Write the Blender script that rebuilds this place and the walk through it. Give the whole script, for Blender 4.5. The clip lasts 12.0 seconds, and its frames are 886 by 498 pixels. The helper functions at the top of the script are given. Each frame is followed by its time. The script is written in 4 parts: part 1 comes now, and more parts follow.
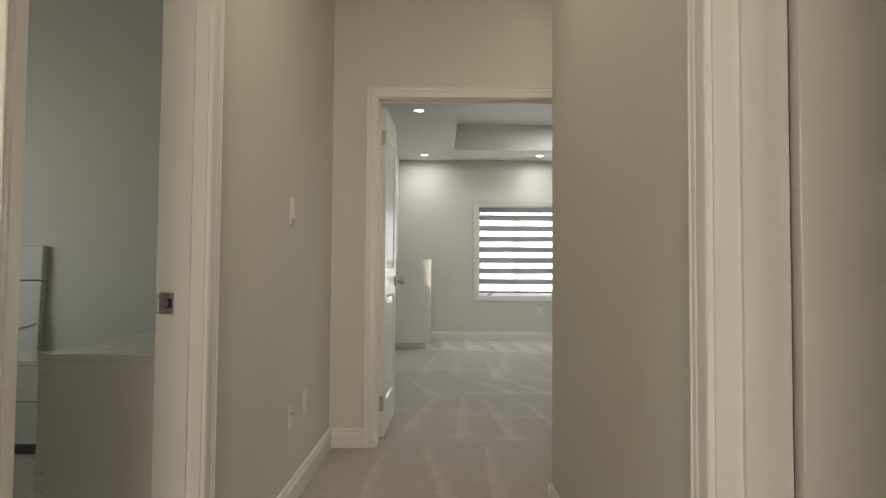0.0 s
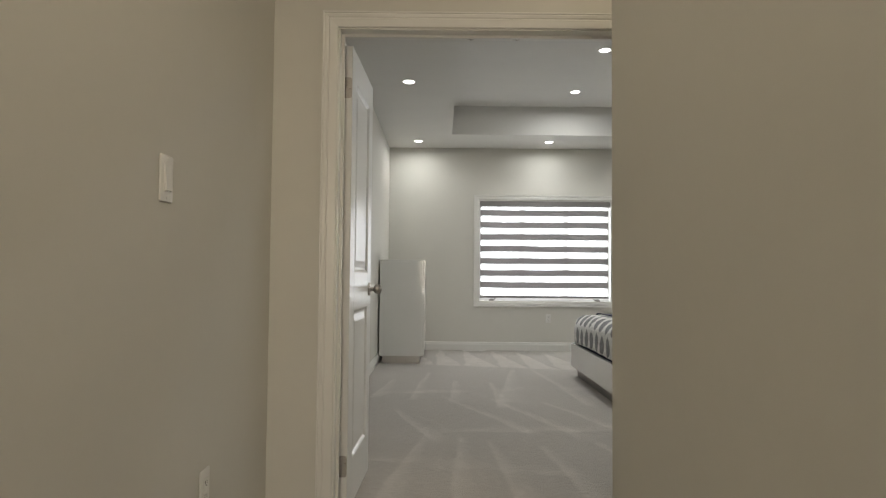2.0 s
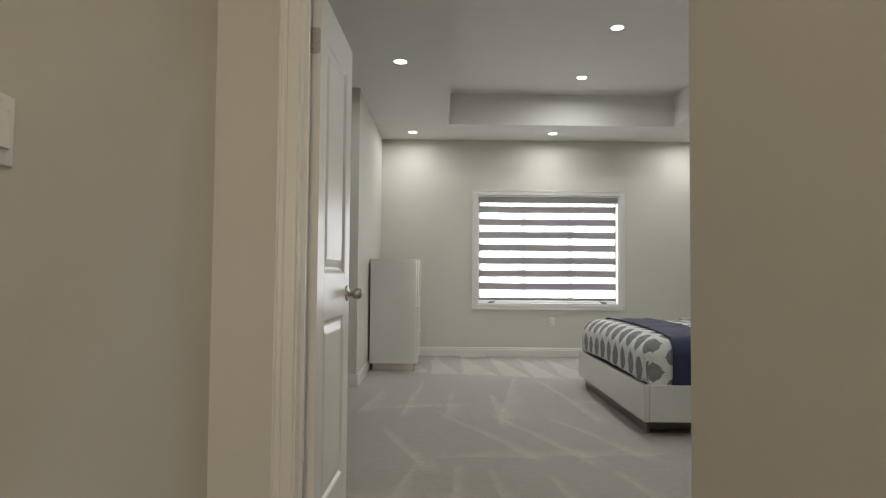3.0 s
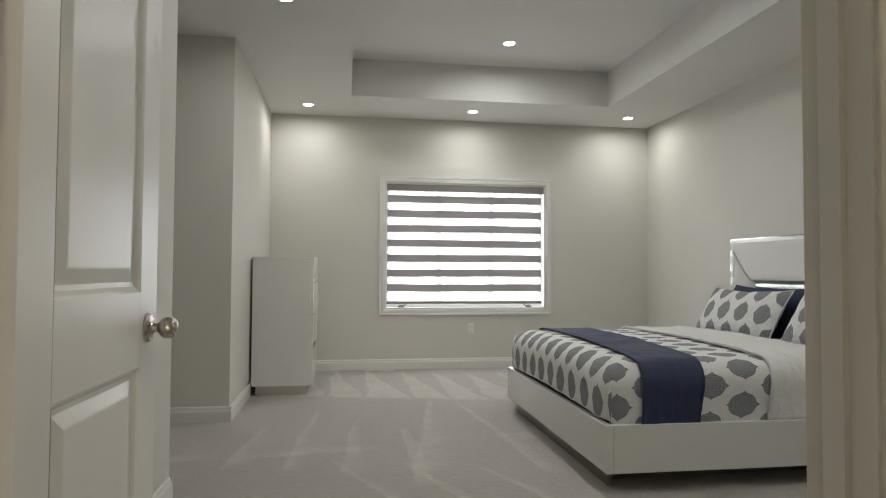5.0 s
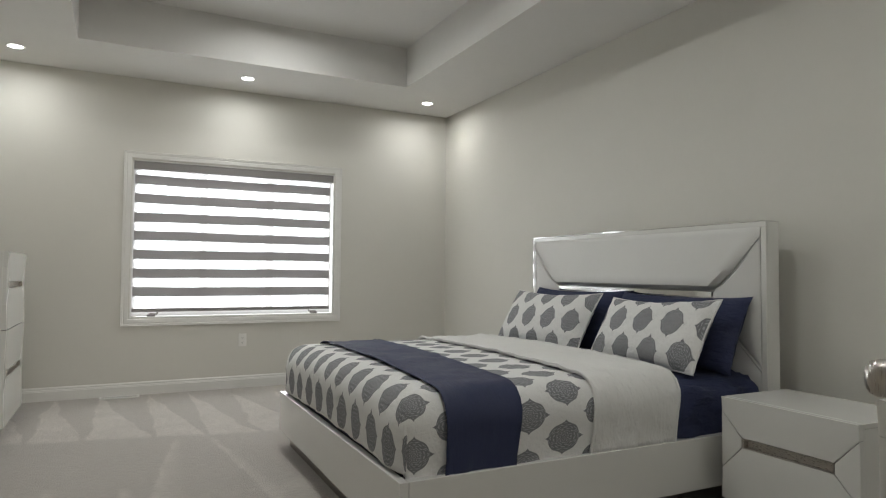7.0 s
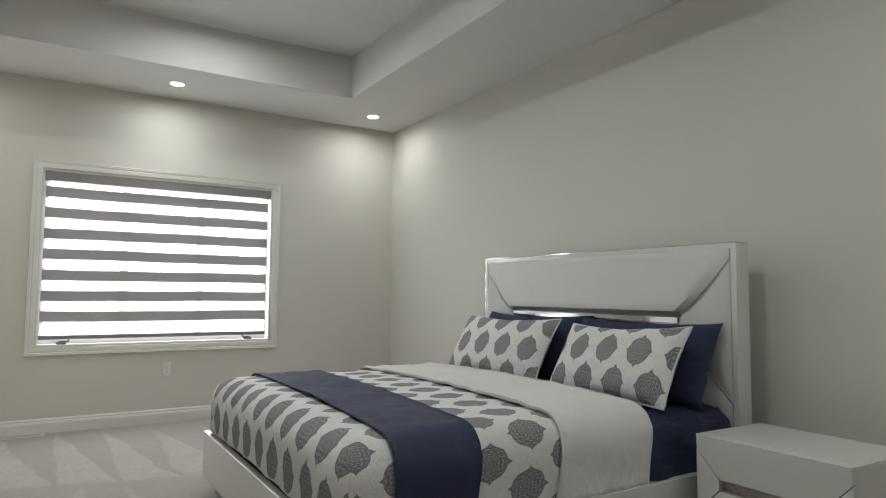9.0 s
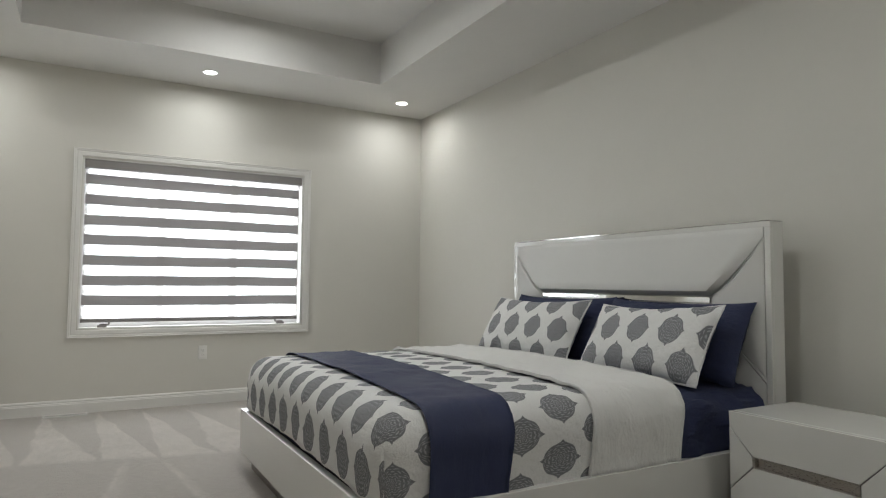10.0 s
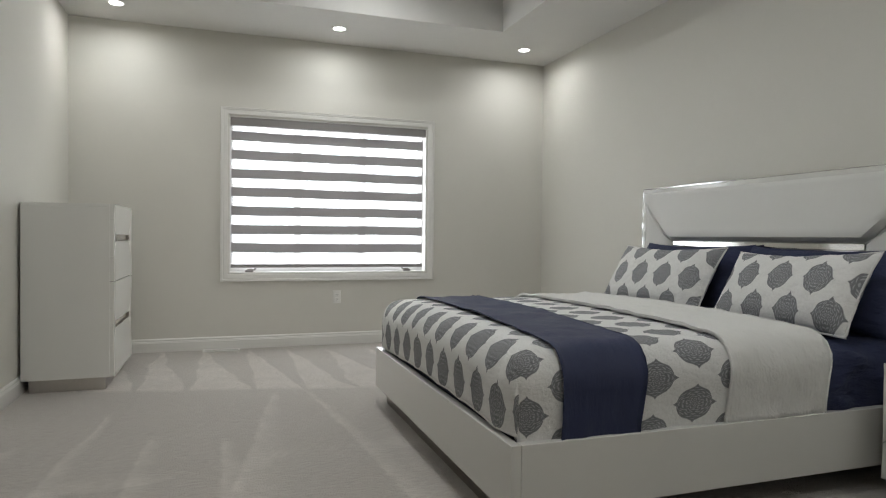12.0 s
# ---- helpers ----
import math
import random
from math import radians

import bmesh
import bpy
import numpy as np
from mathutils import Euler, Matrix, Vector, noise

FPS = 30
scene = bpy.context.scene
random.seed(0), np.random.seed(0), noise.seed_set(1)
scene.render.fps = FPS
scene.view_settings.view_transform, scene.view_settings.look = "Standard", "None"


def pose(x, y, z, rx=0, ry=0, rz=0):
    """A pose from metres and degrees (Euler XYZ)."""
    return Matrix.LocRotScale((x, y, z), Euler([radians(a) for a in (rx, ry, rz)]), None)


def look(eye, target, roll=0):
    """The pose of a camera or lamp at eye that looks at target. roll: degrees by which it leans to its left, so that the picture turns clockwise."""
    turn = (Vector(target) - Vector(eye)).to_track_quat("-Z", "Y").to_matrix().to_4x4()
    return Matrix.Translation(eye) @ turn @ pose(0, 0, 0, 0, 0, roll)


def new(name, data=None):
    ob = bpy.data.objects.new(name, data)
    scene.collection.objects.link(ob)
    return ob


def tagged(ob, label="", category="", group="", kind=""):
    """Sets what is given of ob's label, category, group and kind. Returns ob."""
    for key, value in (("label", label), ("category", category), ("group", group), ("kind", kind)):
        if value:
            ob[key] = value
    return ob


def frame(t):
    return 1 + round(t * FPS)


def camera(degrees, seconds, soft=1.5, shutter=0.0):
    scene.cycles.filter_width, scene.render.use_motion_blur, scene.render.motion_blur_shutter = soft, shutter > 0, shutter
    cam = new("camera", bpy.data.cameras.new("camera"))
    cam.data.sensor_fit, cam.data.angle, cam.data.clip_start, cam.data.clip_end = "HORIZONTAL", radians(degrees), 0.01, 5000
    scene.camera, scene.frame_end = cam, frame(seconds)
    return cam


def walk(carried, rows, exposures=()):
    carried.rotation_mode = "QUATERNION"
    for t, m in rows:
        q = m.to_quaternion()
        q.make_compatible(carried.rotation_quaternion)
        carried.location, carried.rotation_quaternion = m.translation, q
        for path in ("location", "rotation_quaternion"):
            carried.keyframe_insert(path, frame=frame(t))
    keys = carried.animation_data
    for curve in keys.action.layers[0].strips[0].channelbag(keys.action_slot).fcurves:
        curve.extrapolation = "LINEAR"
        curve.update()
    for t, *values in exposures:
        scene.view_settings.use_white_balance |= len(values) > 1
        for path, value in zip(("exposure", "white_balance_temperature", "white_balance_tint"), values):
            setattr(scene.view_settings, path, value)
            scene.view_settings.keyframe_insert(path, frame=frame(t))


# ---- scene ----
cam = camera(69.5, 12.0, soft=1.2)
PATH = [
    (0, (0.123, -0.033, 0.986), (0.122, 1.965, 1.065), 0.4),
    (0.5, (0.153, 0.242, 0.994), (0.158, 2.241, 1.077), 0.5),
    (1, (0.159, 0.529, 1.006), (0.166, 2.527, 1.087), 0.6),
    (1.5, (0.166, 0.807, 1.008), (0.166, 2.805, 1.088), 0.5),
    (2, (0.165, 1.096, 1.018), (0.166, 3.094, 1.097), 0.5),
    (2.5, (0.169, 1.404, 1.015), (0.173, 3.402, 1.096), 0.4),
    (3, (0.183, 1.656, 1.022), (0.192, 3.654, 1.102), 0.5),
    (5, (0.24, 2.79, 1.074), (0.538, 4.767, 1.141), 0.3),
    (5.5, (0.295, 3.027, 1.073), (0.673, 4.99, 1.137), 0.4),
    (6, (0.354, 3.256, 1.072), (0.837, 5.195, 1.138), 0.5),
    (6.5, (0.452, 3.477, 1.058), (1.111, 5.364, 1.131), 0.5),
    (7, (0.597, 3.644, 1.07), (1.493, 5.431, 1.144), 0.5),
    (7.5, (0.705, 3.773, 1.109), (1.74, 5.483, 1.193), 0.6),
    (9.5, (0.727, 3.948, 1.064), (1.773, 5.647, 1.209), 0.5),
    (10, (0.695, 3.928, 1.031), (1.671, 5.67, 1.143), 0.5),
    (10.5, (0.678, 3.916, 1.006), (1.588, 5.696, 1.063), 0.6),
    (11, (0.664, 3.91, 0.994), (1.492, 5.73, 1.006), 0.6),
    (11.5, (0.641, 3.903, 0.99), (1.375, 5.764, 0.972), 0.6),
    (12, (0.619, 3.903, 0.992), (1.268, 5.795, 0.955), 0.6),
]
EXPOSURES = [(0.0, 0.08, 6500, 10), (1.0, 0.04, 6500, 10), (2.5, 0.0, 6500, 10), (5.0, 0.0, 6500, 10), (7.5, 0.0, 6430, 10), (12.0, 0.0, 6360, 10)]
walk(cam, [(t, look(eye, target, roll)) for t, eye, target, roll in PATH], EXPOSURES)

# ---- world, light ----
world = bpy.data.worlds.new("world")
scene.world = world
world.use_nodes = True
wn = world.node_tree.nodes
sky = wn.new("ShaderNodeTexSky")
sky.sky_type, sky.sun_disc = "NISHITA", False
sky.sun_elevation, sky.sun_rotation = radians(40), radians(200)
world.node_tree.links.new(sky.outputs[0], wn["Background"].inputs[0])
wn["Background"].inputs[1].default_value = 0.12
sun_data = bpy.data.lights.new("sun", "SUN")
sun_data.energy, sun_data.angle = 0.5, radians(12)
sun_data.color = (1.0, 0.96, 0.9)
sun = new("sun", sun_data)
sun.matrix_world = look((0, 0, 30), (4, 14, 0))
scene.view_settings.exposure = 0.0

POT_WATTS, POT_COLOUR = 5.6, (0.985, 0.994, 0.965)
HALL_FILL_WATTS, HALL_FILL_COLOUR = 5.4, (1.0, 0.85, 0.63)
WINDOW_WATTS, BACKDROP = 25.0, 2.5
# the last three, at y 5.55 and y 4.30, are unseen, added fill
POTS = [(-0.16, 9.31, 2.74), (1.53, 9.31, 2.74), (3.25, 9.31, 2.74), (-0.15, 6.75, 2.74), (1.65, 8.25, 3.095), (1.645, 6.90, 3.095),
        (1.645, 5.55, 3.095), (1.53, 4.30, 2.74), (3.25, 4.30, 2.74)]
# unseen fill lamps, added to brighten the hall
HALL_FILLS = [(0.04, -1.0, 2.74), (1.35, 3.2, 2.74), (0.0, 1.8, 2.74)]


def disc_lamp(x, y, z, watts, colour, size=0.1):
    data = bpy.data.lights.new("disc_light", "AREA")
    data.shape, data.size, data.energy, data.color = "DISK", size, watts, colour
    data.spread = radians(172)
    ob = new("disc_light", data)
    ob.matrix_world = pose(x, y, z - 0.012)
    return ob


def panel_lamp(eye, target, width, height, watts, colour):
    data = bpy.data.lights.new("panel_light", "AREA")
    data.shape, data.size, data.size_y, data.energy, data.color = "RECTANGLE", width, height, watts, colour
    ob = new("panel_light", data)
    ob.matrix_world = look(eye, target)
    return ob


for p in POTS:
    disc_lamp(*p, POT_WATTS * (1.55 if p[2] > 3 else 0.85), POT_COLOUR)
for p in HALL_FILLS:
    disc_lamp(*p, HALL_FILL_WATTS, HALL_FILL_COLOUR)
panel_lamp((1.565, 9.842, 1.345), (1.565, 0, 1.345), 1.74, 1.34, WINDOW_WATTS, (0.96, 0.98, 1.0))
# added fill for the side bedroom, in an unseen opening of its west wall
panel_lamp((-3.62, 2.7, 1.5), (0, 2.7, 1.5), 1.4, 1.2, 11.0, (0.97, 0.97, 0.86))
# added warm fill from behind, in an unseen opening at the hall's south end
panel_lamp((0.04, -2.43, 1.35), (0.04, 0, 1.35), 0.9, 1.5, 40.0, (1.0, 0.88, 0.72))


# ---- materials ----
class Nodes:
    """Short hand for building one node material."""

    def __init__(self, name):
        self.m = bpy.data.materials.new(name)
        self.m.use_nodes = True
        self.n, self.l = self.m.node_tree.nodes, self.m.node_tree.links
        self.b = self.n["Principled BSDF"]

    def put(self, socket, v):
        if isinstance(v, bpy.types.NodeSocket):
            self.l.new(v, socket)
        else:
            socket.default_value = v

    def math(self, op, a, b=0.0, c=0.0):
        k = self.n.new("ShaderNodeMath")
        k.operation = op
        for i, v in enumerate((a, b, c)):
            self.put(k.inputs[i], v)
        return k.outputs[0]

    def coord(self, kind="Object"):
        return self.n.new("ShaderNodeTexCoord").outputs[kind]

    def split(self, v):
        k = self.n.new("ShaderNodeSeparateXYZ")
        self.put(k.inputs[0], v)
        return k.outputs

    def noise(self, vec, scale, detail=4.0, rough=0.55):
        k = self.n.new("ShaderNodeTexNoise")
        self.put(k.inputs["Vector"], vec)
        k.inputs["Scale"].default_value, k.inputs["Detail"].default_value, k.inputs["Roughness"].default_value = scale, detail, rough
        return k.outputs["Fac"]

    def stretch(self, vec, scale):
        k = self.n.new("ShaderNodeVectorMath")
        k.operation = "MULTIPLY"
        self.put(k.inputs[0], vec)
        k.inputs[1].default_value = scale
        return k.outputs[0]

    def span(self, v, a, b, c, d):
        k = self.n.new("ShaderNodeMapRange")
        for i, x in enumerate((v, a, b, c, d)):
            self.put(k.inputs[i], x)
        return k.outputs[0]

    def mix(self, f, a, b):
        k = self.n.new("ShaderNodeMix")
        k.data_type = "RGBA"
        self.put(k.inputs[0], f)
        self.put(k.inputs[6], a)
        self.put(k.inputs[7], b)
        return k.outputs[2]

    def scaled(self, colour, f):
        k = self.n.new("ShaderNodeVectorMath")
        k.operation = "SCALE"
        self.put(k.inputs[0], colour)
        self.put(k.inputs["Scale"], f)
        return k.outputs[0]

    def bump(self, height, strength, distance=0.002):
        k = self.n.new("ShaderNodeBump")
        k.inputs["Strength"].default_value, k.inputs["Distance"].default_value = strength, distance
        self.put(k.inputs["Height"], height)
        self.l.new(k.outputs[0], self.b.inputs["Normal"])

    def surface(self, rough, metal=0.0, coat=0.0):
        self.put(self.b.inputs["Roughness"], rough)
        self.b.inputs["Metallic"].default_value, self.b.inputs["Coat Weight"].default_value = metal, coat
        self.b.inputs["Coat Roughness"].default_value = 0.06


def material(name, colour, rough=0.5, metal=0.0, bump=0.0, bump_scale=200.0, vary=0.04, vary_scale=2.5, coat=0.0, rough_vary=0.06, distance=0.002, crease=None, depth=0.030):
    k = Nodes(name)
    p = k.coord()
    big, small = k.noise(p, vary_scale, 4), k.noise(p, vary_scale * 12, 3)
    f = k.math("ADD", k.span(big, 0.3, 0.7, 1 - vary, 1 + vary), k.span(small, 0.3, 0.7, -vary * 0.4, vary * 0.4))
    k.l.new(k.scaled(colour, f), k.b.inputs["Base Color"])
    k.surface(k.span(big, 0.3, 0.7, max(rough - rough_vary, 0.02), rough + rough_vary), metal, coat)
    if crease:
        folds = k.noise(k.stretch(p, crease), 9, 6, 0.62)
        k.bump(k.math("ADD", k.math("MULTIPLY", k.noise(p, bump_scale, 3), 0.06), folds), 0.9, depth)
    elif bump:
        k.bump(k.noise(p, bump_scale, 3), bump, distance)
    return k.m


def brushed(name, colour, rough, stretch):
    k = Nodes(name)
    p = k.stretch(k.coord(), stretch)
    n = k.noise(p, 60, 4)
    k.l.new(k.scaled(colour, k.span(n, 0.3, 0.7, 0.9, 1.08)), k.b.inputs["Base Color"])
    k.surface(k.span(n, 0.3, 0.7, rough - 0.06, rough + 0.08), 1.0)
    k.bump(n, 0.05)
    return k.m


def carpet():
    """Cut-pile carpet: tufts, and the lighter and darker strokes that a vacuum leaves in the pile."""
    k = Nodes("carpet")
    p = k.coord()
    x, y, _ = k.split(p)
    wob = k.math("MULTIPLY", k.math("SUBTRACT", k.noise(p, 1.1, 2), 0.5), 0.09)
    fine = k.math("MULTIPLY", k.math("SUBTRACT", k.noise(p, 22, 3), 0.5), 0.035)
    xs, ys = k.math("ADD", k.math("ADD", x, wob), fine), k.math("ADD", k.math("ADD", y, wob), fine)

    def wedges(u, v, period, lo, hi, width, fill):
        saw = k.math("ABSOLUTE", k.math("SUBTRACT", k.math("FRACT", k.math("DIVIDE", u, period)), 0.5))
        reach = k.span(v, lo, hi, width, 0.0)
        gap = k.math("SUBTRACT", reach, saw)
        fill_ = k.math("MULTIPLY", k.span(gap, -0.015, 0.02, 0.0, 1.0), fill)
        rim = k.math("MULTIPLY", k.span(k.math("ABSOLUTE", gap), 0.012, 0.045, 1.0, 0.0), 1.0 - fill)
        combed = k.span(k.noise(k.stretch(p, (9, 1.2, 1)), 7, 2), 0.3, 0.7, 0.7, 1.15)
        inside = k.math("MULTIPLY", k.math("ADD", fill_, rim), combed)
        band = k.math("MULTIPLY", k.span(v, lo - 0.03, lo + 0.05, 0.0, 1.0), k.span(v, hi - 0.02, hi + 0.02, 1.0, 0.0))
        return k.math("MULTIPLY", inside, band)

    def streak(x0, y0, x1, y1, w0, w1):
        """One pass of the vacuum head: a pale band that widens from (x0, y0) to (x1, y1)."""
        f = k.span(ys, y0, y1, 0.0, 1.0)
        mid = k.math("ADD", x0, k.math("MULTIPLY", f, x1 - x0))
        wide = k.math("ADD", w0, k.math("MULTIPLY", f, w1 - w0))
        d = k.math("SUBTRACT", xs, mid)
        # crisp on one side, fading on the other
        edge = k.math("MULTIPLY", k.span(d, -0.012, 0.008, 0.0, 1.0), k.span(k.math("DIVIDE", d, wide), 0.15, 1.0, 1.0, 0.0))
        ends = k.math("MULTIPLY", k.span(ys, min(y0, y1) - 0.03, min(y0, y1) + 0.12, 0.0, 1.0), k.span(ys, max(y0, y1) - 0.10, max(y0, y1) + 0.03, 1.0, 0.0))
        return k.math("MULTIPLY", edge, ends)

    total = k.math("MULTIPLY", wedges(k.math("ADD", k.math("ADD", xs, k.math("MULTIPLY", ys, 0.10)), k.math("MULTIPLY", k.noise(p, 1.7, 1), 0.16)), k.math("SUBTRACT", ys, k.math("MULTIPLY", x, -0.21)), 0.335, 8.33, 9.86, 0.46, 0.85), 1.25)
    for row in ((0.92, 8.05, 0.60, 6.2, 0.04, 0.26), (1.13, 8.0, 1.30, 6.1, 0.03, 0.12), (0.02, 7.8, -0.10, 6.3, 0.03, 0.12), (0.30, 7.3, 0.22, 6.2, 0.05, 0.16), (0.62, 7.2, 0.60, 6.0, 0.04, 0.14),
                (-0.32, 7.3, -0.42, 6.4, 0.06, 0.18), (0.15, 6.5, 0.75, 5.2, 0.03, 0.14), (0.55, 6.4, 1.05, 5.1, 0.03, 0.16), (0.95, 6.3, 1.35, 5.2, 0.04, 0.14), (-0.20, 6.0, 0.10, 5.0, 0.04, 0.16),
                (0.05, 5.2, -0.16, 3.9, 0.04, 0.18), (0.27, 5.2, 0.20, 3.8, 0.05, 0.16), (0.45, 5.1, 0.52, 3.8, 0.04, 0.18), (0.75, 5.0, 0.85, 3.8, 0.05, 0.18), (1.10, 5.1, 1.30, 3.9, 0.05, 0.20),
                (0.02, 3.7, 0.16, 2.4, 0.05, 0.18), (0.36, 3.7, 0.34, 2.3, 0.05, 0.16), (-0.20, 3.6, -0.28, 2.4, 0.06, 0.16)):
        total = k.math("ADD", total, k.math("MULTIPLY", streak(*row), 0.85))
    # strokes across the room end in pale ragged lines
    rag = k.math("MULTIPLY", k.math("SUBTRACT", k.noise(p, 3.1, 3), 0.5), 0.22)
    for y0, slant in ((6.62, 0.10), (5.25, 0.06), (4.55, -0.22), (3.78, 0.05)):
        d = k.math("SUBTRACT", k.math("ADD", ys, rag), k.math("ADD", y0, k.math("MULTIPLY", x, slant)))
        line = k.math("MULTIPLY", k.span(d, -0.010, 0.015, 0.0, 1.0), k.span(d, 0.03, 0.20, 1.0, 0.0))
        total = k.math("ADD", total, k.math("MULTIPLY", line, k.span(k.noise(p, 1.6, 2), 0.42, 0.58, 0.0, 0.75)))
    total = k.math("MINIMUM", total, 1.3)
    patchy = k.math("MULTIPLY", total, k.span(k.noise(p, 5, 3), 0.3, 0.6, 0.55, 1.0))
    tuft = k.noise(p, 260, 3, 0.7)
    clump = k.noise(k.stretch(p, (0.55, 1.4, 1)), 42, 3)
    f = k.math("ADD", k.span(tuft, 0.25, 0.75, 0.70, 1.22), k.span(clump, 0.3, 0.7, -0.10, 0.10))
    f = k.math("ADD", f, k.span(k.noise(p, 0.9, 3), 0.3, 0.7, -0.05, 0.05))
    f = k.math("MULTIPLY", f, k.math("ADD", 1.0, k.math("MULTIPLY", patchy, 0.30)))
    k.l.new(k.scaled((0.44, 0.407, 0.372), f), k.b.inputs["Base Color"])
    k.surface(0.97)
    k.b.inputs["Sheen Weight"].default_value = 0.25
    k.bump(k.math("ADD", k.noise(p, 150, 2), k.math("MULTIPLY", clump, 0.7)), 0.9, 0.010)
    return k.m


def medallion_cotton():
    """White cotton printed with staggered grey pointed medallions; coordinates in metres from the cloth itself."""
    k = Nodes("medallion_cotton")
    uv = k.coord("UV")
    u0, v0, _ = k.split(uv)
    PU, PV, LU, LV = 0.354, 0.190, 0.095, 0.0610

    def one(shift_u, shift_v):
        u = k.math("MULTIPLY", k.math("SUBTRACT", k.math("FRACT", k.math("ADD", k.math("DIVIDE", u0, PU), shift_u)), 0.5), PU / LU)
        v = k.math("MULTIPLY", k.math("SUBTRACT", k.math("FRACT", k.math("ADD", k.math("DIVIDE", v0, PV), shift_v)), 0.5), PV / LV)
        pu, pv = k.math("MINIMUM", k.math("ABSOLUTE", u), 1.0), k.math("ABSOLUTE", v)
        e = k.math("DIVIDE", pu, k.math("ADD", 0.77, k.math("MULTIPLY", k.math("LESS_THAN", u, 0.0), 0.06)))
        body = k.math("SQRT", k.math("MAXIMUM", k.math("SUBTRACT", 1.0, k.math("POWER", e, 1.9)), 0.0))
        tip = k.math("MULTIPLY", k.math("POWER", k.math("SUBTRACT", 1.0, pu), 1.25), 1.12)
        w = k.math("MAXIMUM", k.math("MAXIMUM", body, tip), 0.001)
        ripple = k.math("MULTIPLY", k.math("MULTIPLY", k.math("COSINE", k.math("MULTIPLY", u, 10.0)), 0.035), body)
        d = k.math("DIVIDE", pv, k.math("ADD", w, ripple))
        d = k.math("ADD", d, k.math("MULTIPLY", k.math("GREATER_THAN", pu, 0.985), 5.0))
        return d, u, v

    d1, ua, va = one(0.0, 0.0)
    d2, ub, vb = one(0.5, 0.5)
    first = k.math("LESS_THAN", d1, d2)
    d = k.math("MINIMUM", d1, d2)
    u = k.math("ADD", k.math("MULTIPLY", ua, first), k.math("MULTIPLY", ub, k.math("SUBTRACT", 1.0, first)))
    v = k.math("ADD", k.math("MULTIPLY", va, first), k.math("MULTIPLY", vb, k.math("SUBTRACT", 1.0, first)))
    inside = k.span(d, 0.95, 1.02, 1.0, 0.0)
    ang = k.math("ARCTAN2", v, u)
    rad = k.math("SQRT", k.math("ADD", k.math("MULTIPLY", u, u), k.math("MULTIPLY", v, v)))
    petals = k.math("ADD", rad, k.math("MULTIPLY", k.math("COSINE", k.math("MULTIPLY", ang, 8.0)), 0.07))
    rings = k.math("COSINE", k.math("MULTIPLY", k.math("ADD", petals, k.math("MULTIPLY", d, 0.6)), 30.0))
    rays = k.math("MULTIPLY", k.math("COSINE", k.math("MULTIPLY", ang, 12.0)), k.math("COSINE", k.math("MULTIPLY", rad, 19.0)))
    swirl = k.math("SUBTRACT", k.noise(k.stretch(uv, (1, 1, 1)), 85, 2), 0.5)
    lace = k.span(k.math("ADD", k.math("ADD", rings, k.math("MULTIPLY", rays, 0.9)), k.math("MULTIPLY", swirl, 1.3)), 0.25, 0.8, 0.0, 1.0)
    lace = k.math("MULTIPLY", lace, k.span(d, 0.82, 0.9, 1.0, 0.0))
    grey = k.mix(k.math("MULTIPLY", lace, 0.62), (0.200, 0.204, 0.216, 1), (0.52, 0.52, 0.53, 1))
    weave = k.noise(k.coord(), 700, 2)
    colour = k.mix(inside, (0.78, 0.775, 0.76, 1), grey)
    k.l.new(k.scaled(colour, k.span(weave, 0.3, 0.7, 0.93, 1.05)), k.b.inputs["Base Color"])
    k.surface(0.88)
    crease = k.noise(k.stretch(k.coord(), (1.0, 0.45, 1.0)), 11, 6, 0.62)
    k.bump(k.math("ADD", k.math("MULTIPLY", k.noise(k.coord(), 500, 2), 0.12), crease), 0.9, 0.030)
    return k.m


def fabric_light(name, colour, through_it, clear):
    """Thin blind cloth: some light is scattered through it, and some passes straight."""
    k = Nodes(name)
    p = k.coord()
    weave = k.noise(k.stretch(p, (1, 1, 6)), 300, 2)
    col = k.scaled(colour, k.span(weave, 0.3, 0.7, 0.9, 1.08))
    k.l.new(col, k.b.inputs["Base Color"])
    k.surface(0.9)
    tr, tp, m1, m2 = (k.n.new(t) for t in ("ShaderNodeBsdfTranslucent", "ShaderNodeBsdfTransparent", "ShaderNodeMixShader", "ShaderNodeMixShader"))
    k.l.new(col, tr.inputs[0])
    m1.inputs[0].default_value, m2.inputs[0].default_value = through_it, clear
    out = k.n["Material Output"]
    k.l.new(k.b.outputs[0], m1.inputs[1])
    k.l.new(tr.outputs[0], m1.inputs[2])
    k.l.new(m1.outputs[0], m2.inputs[1])
    k.l.new(tp.outputs[0], m2.inputs[2])
    k.l.new(m2.outputs[0], out.inputs[0])
    return k.m


def glowing(name, colour, strength):
    k = Nodes(name)
    k.b.inputs["Base Color"].default_value = (*colour, 1)
    k.b.inputs["Emission Color"].default_value = (*colour, 1)
    k.b.inputs["Emission Strength"].default_value = strength
    return k.m


def glass():
    k = Nodes("window_glass")
    k.b.inputs["Base Color"].default_value = (0.95, 0.97, 0.97, 1)
    k.b.inputs["Transmission Weight"].default_value = 1.0
    k.b.inputs["IOR"].default_value = 1.1
    k.surface(0.0)
    return k.m


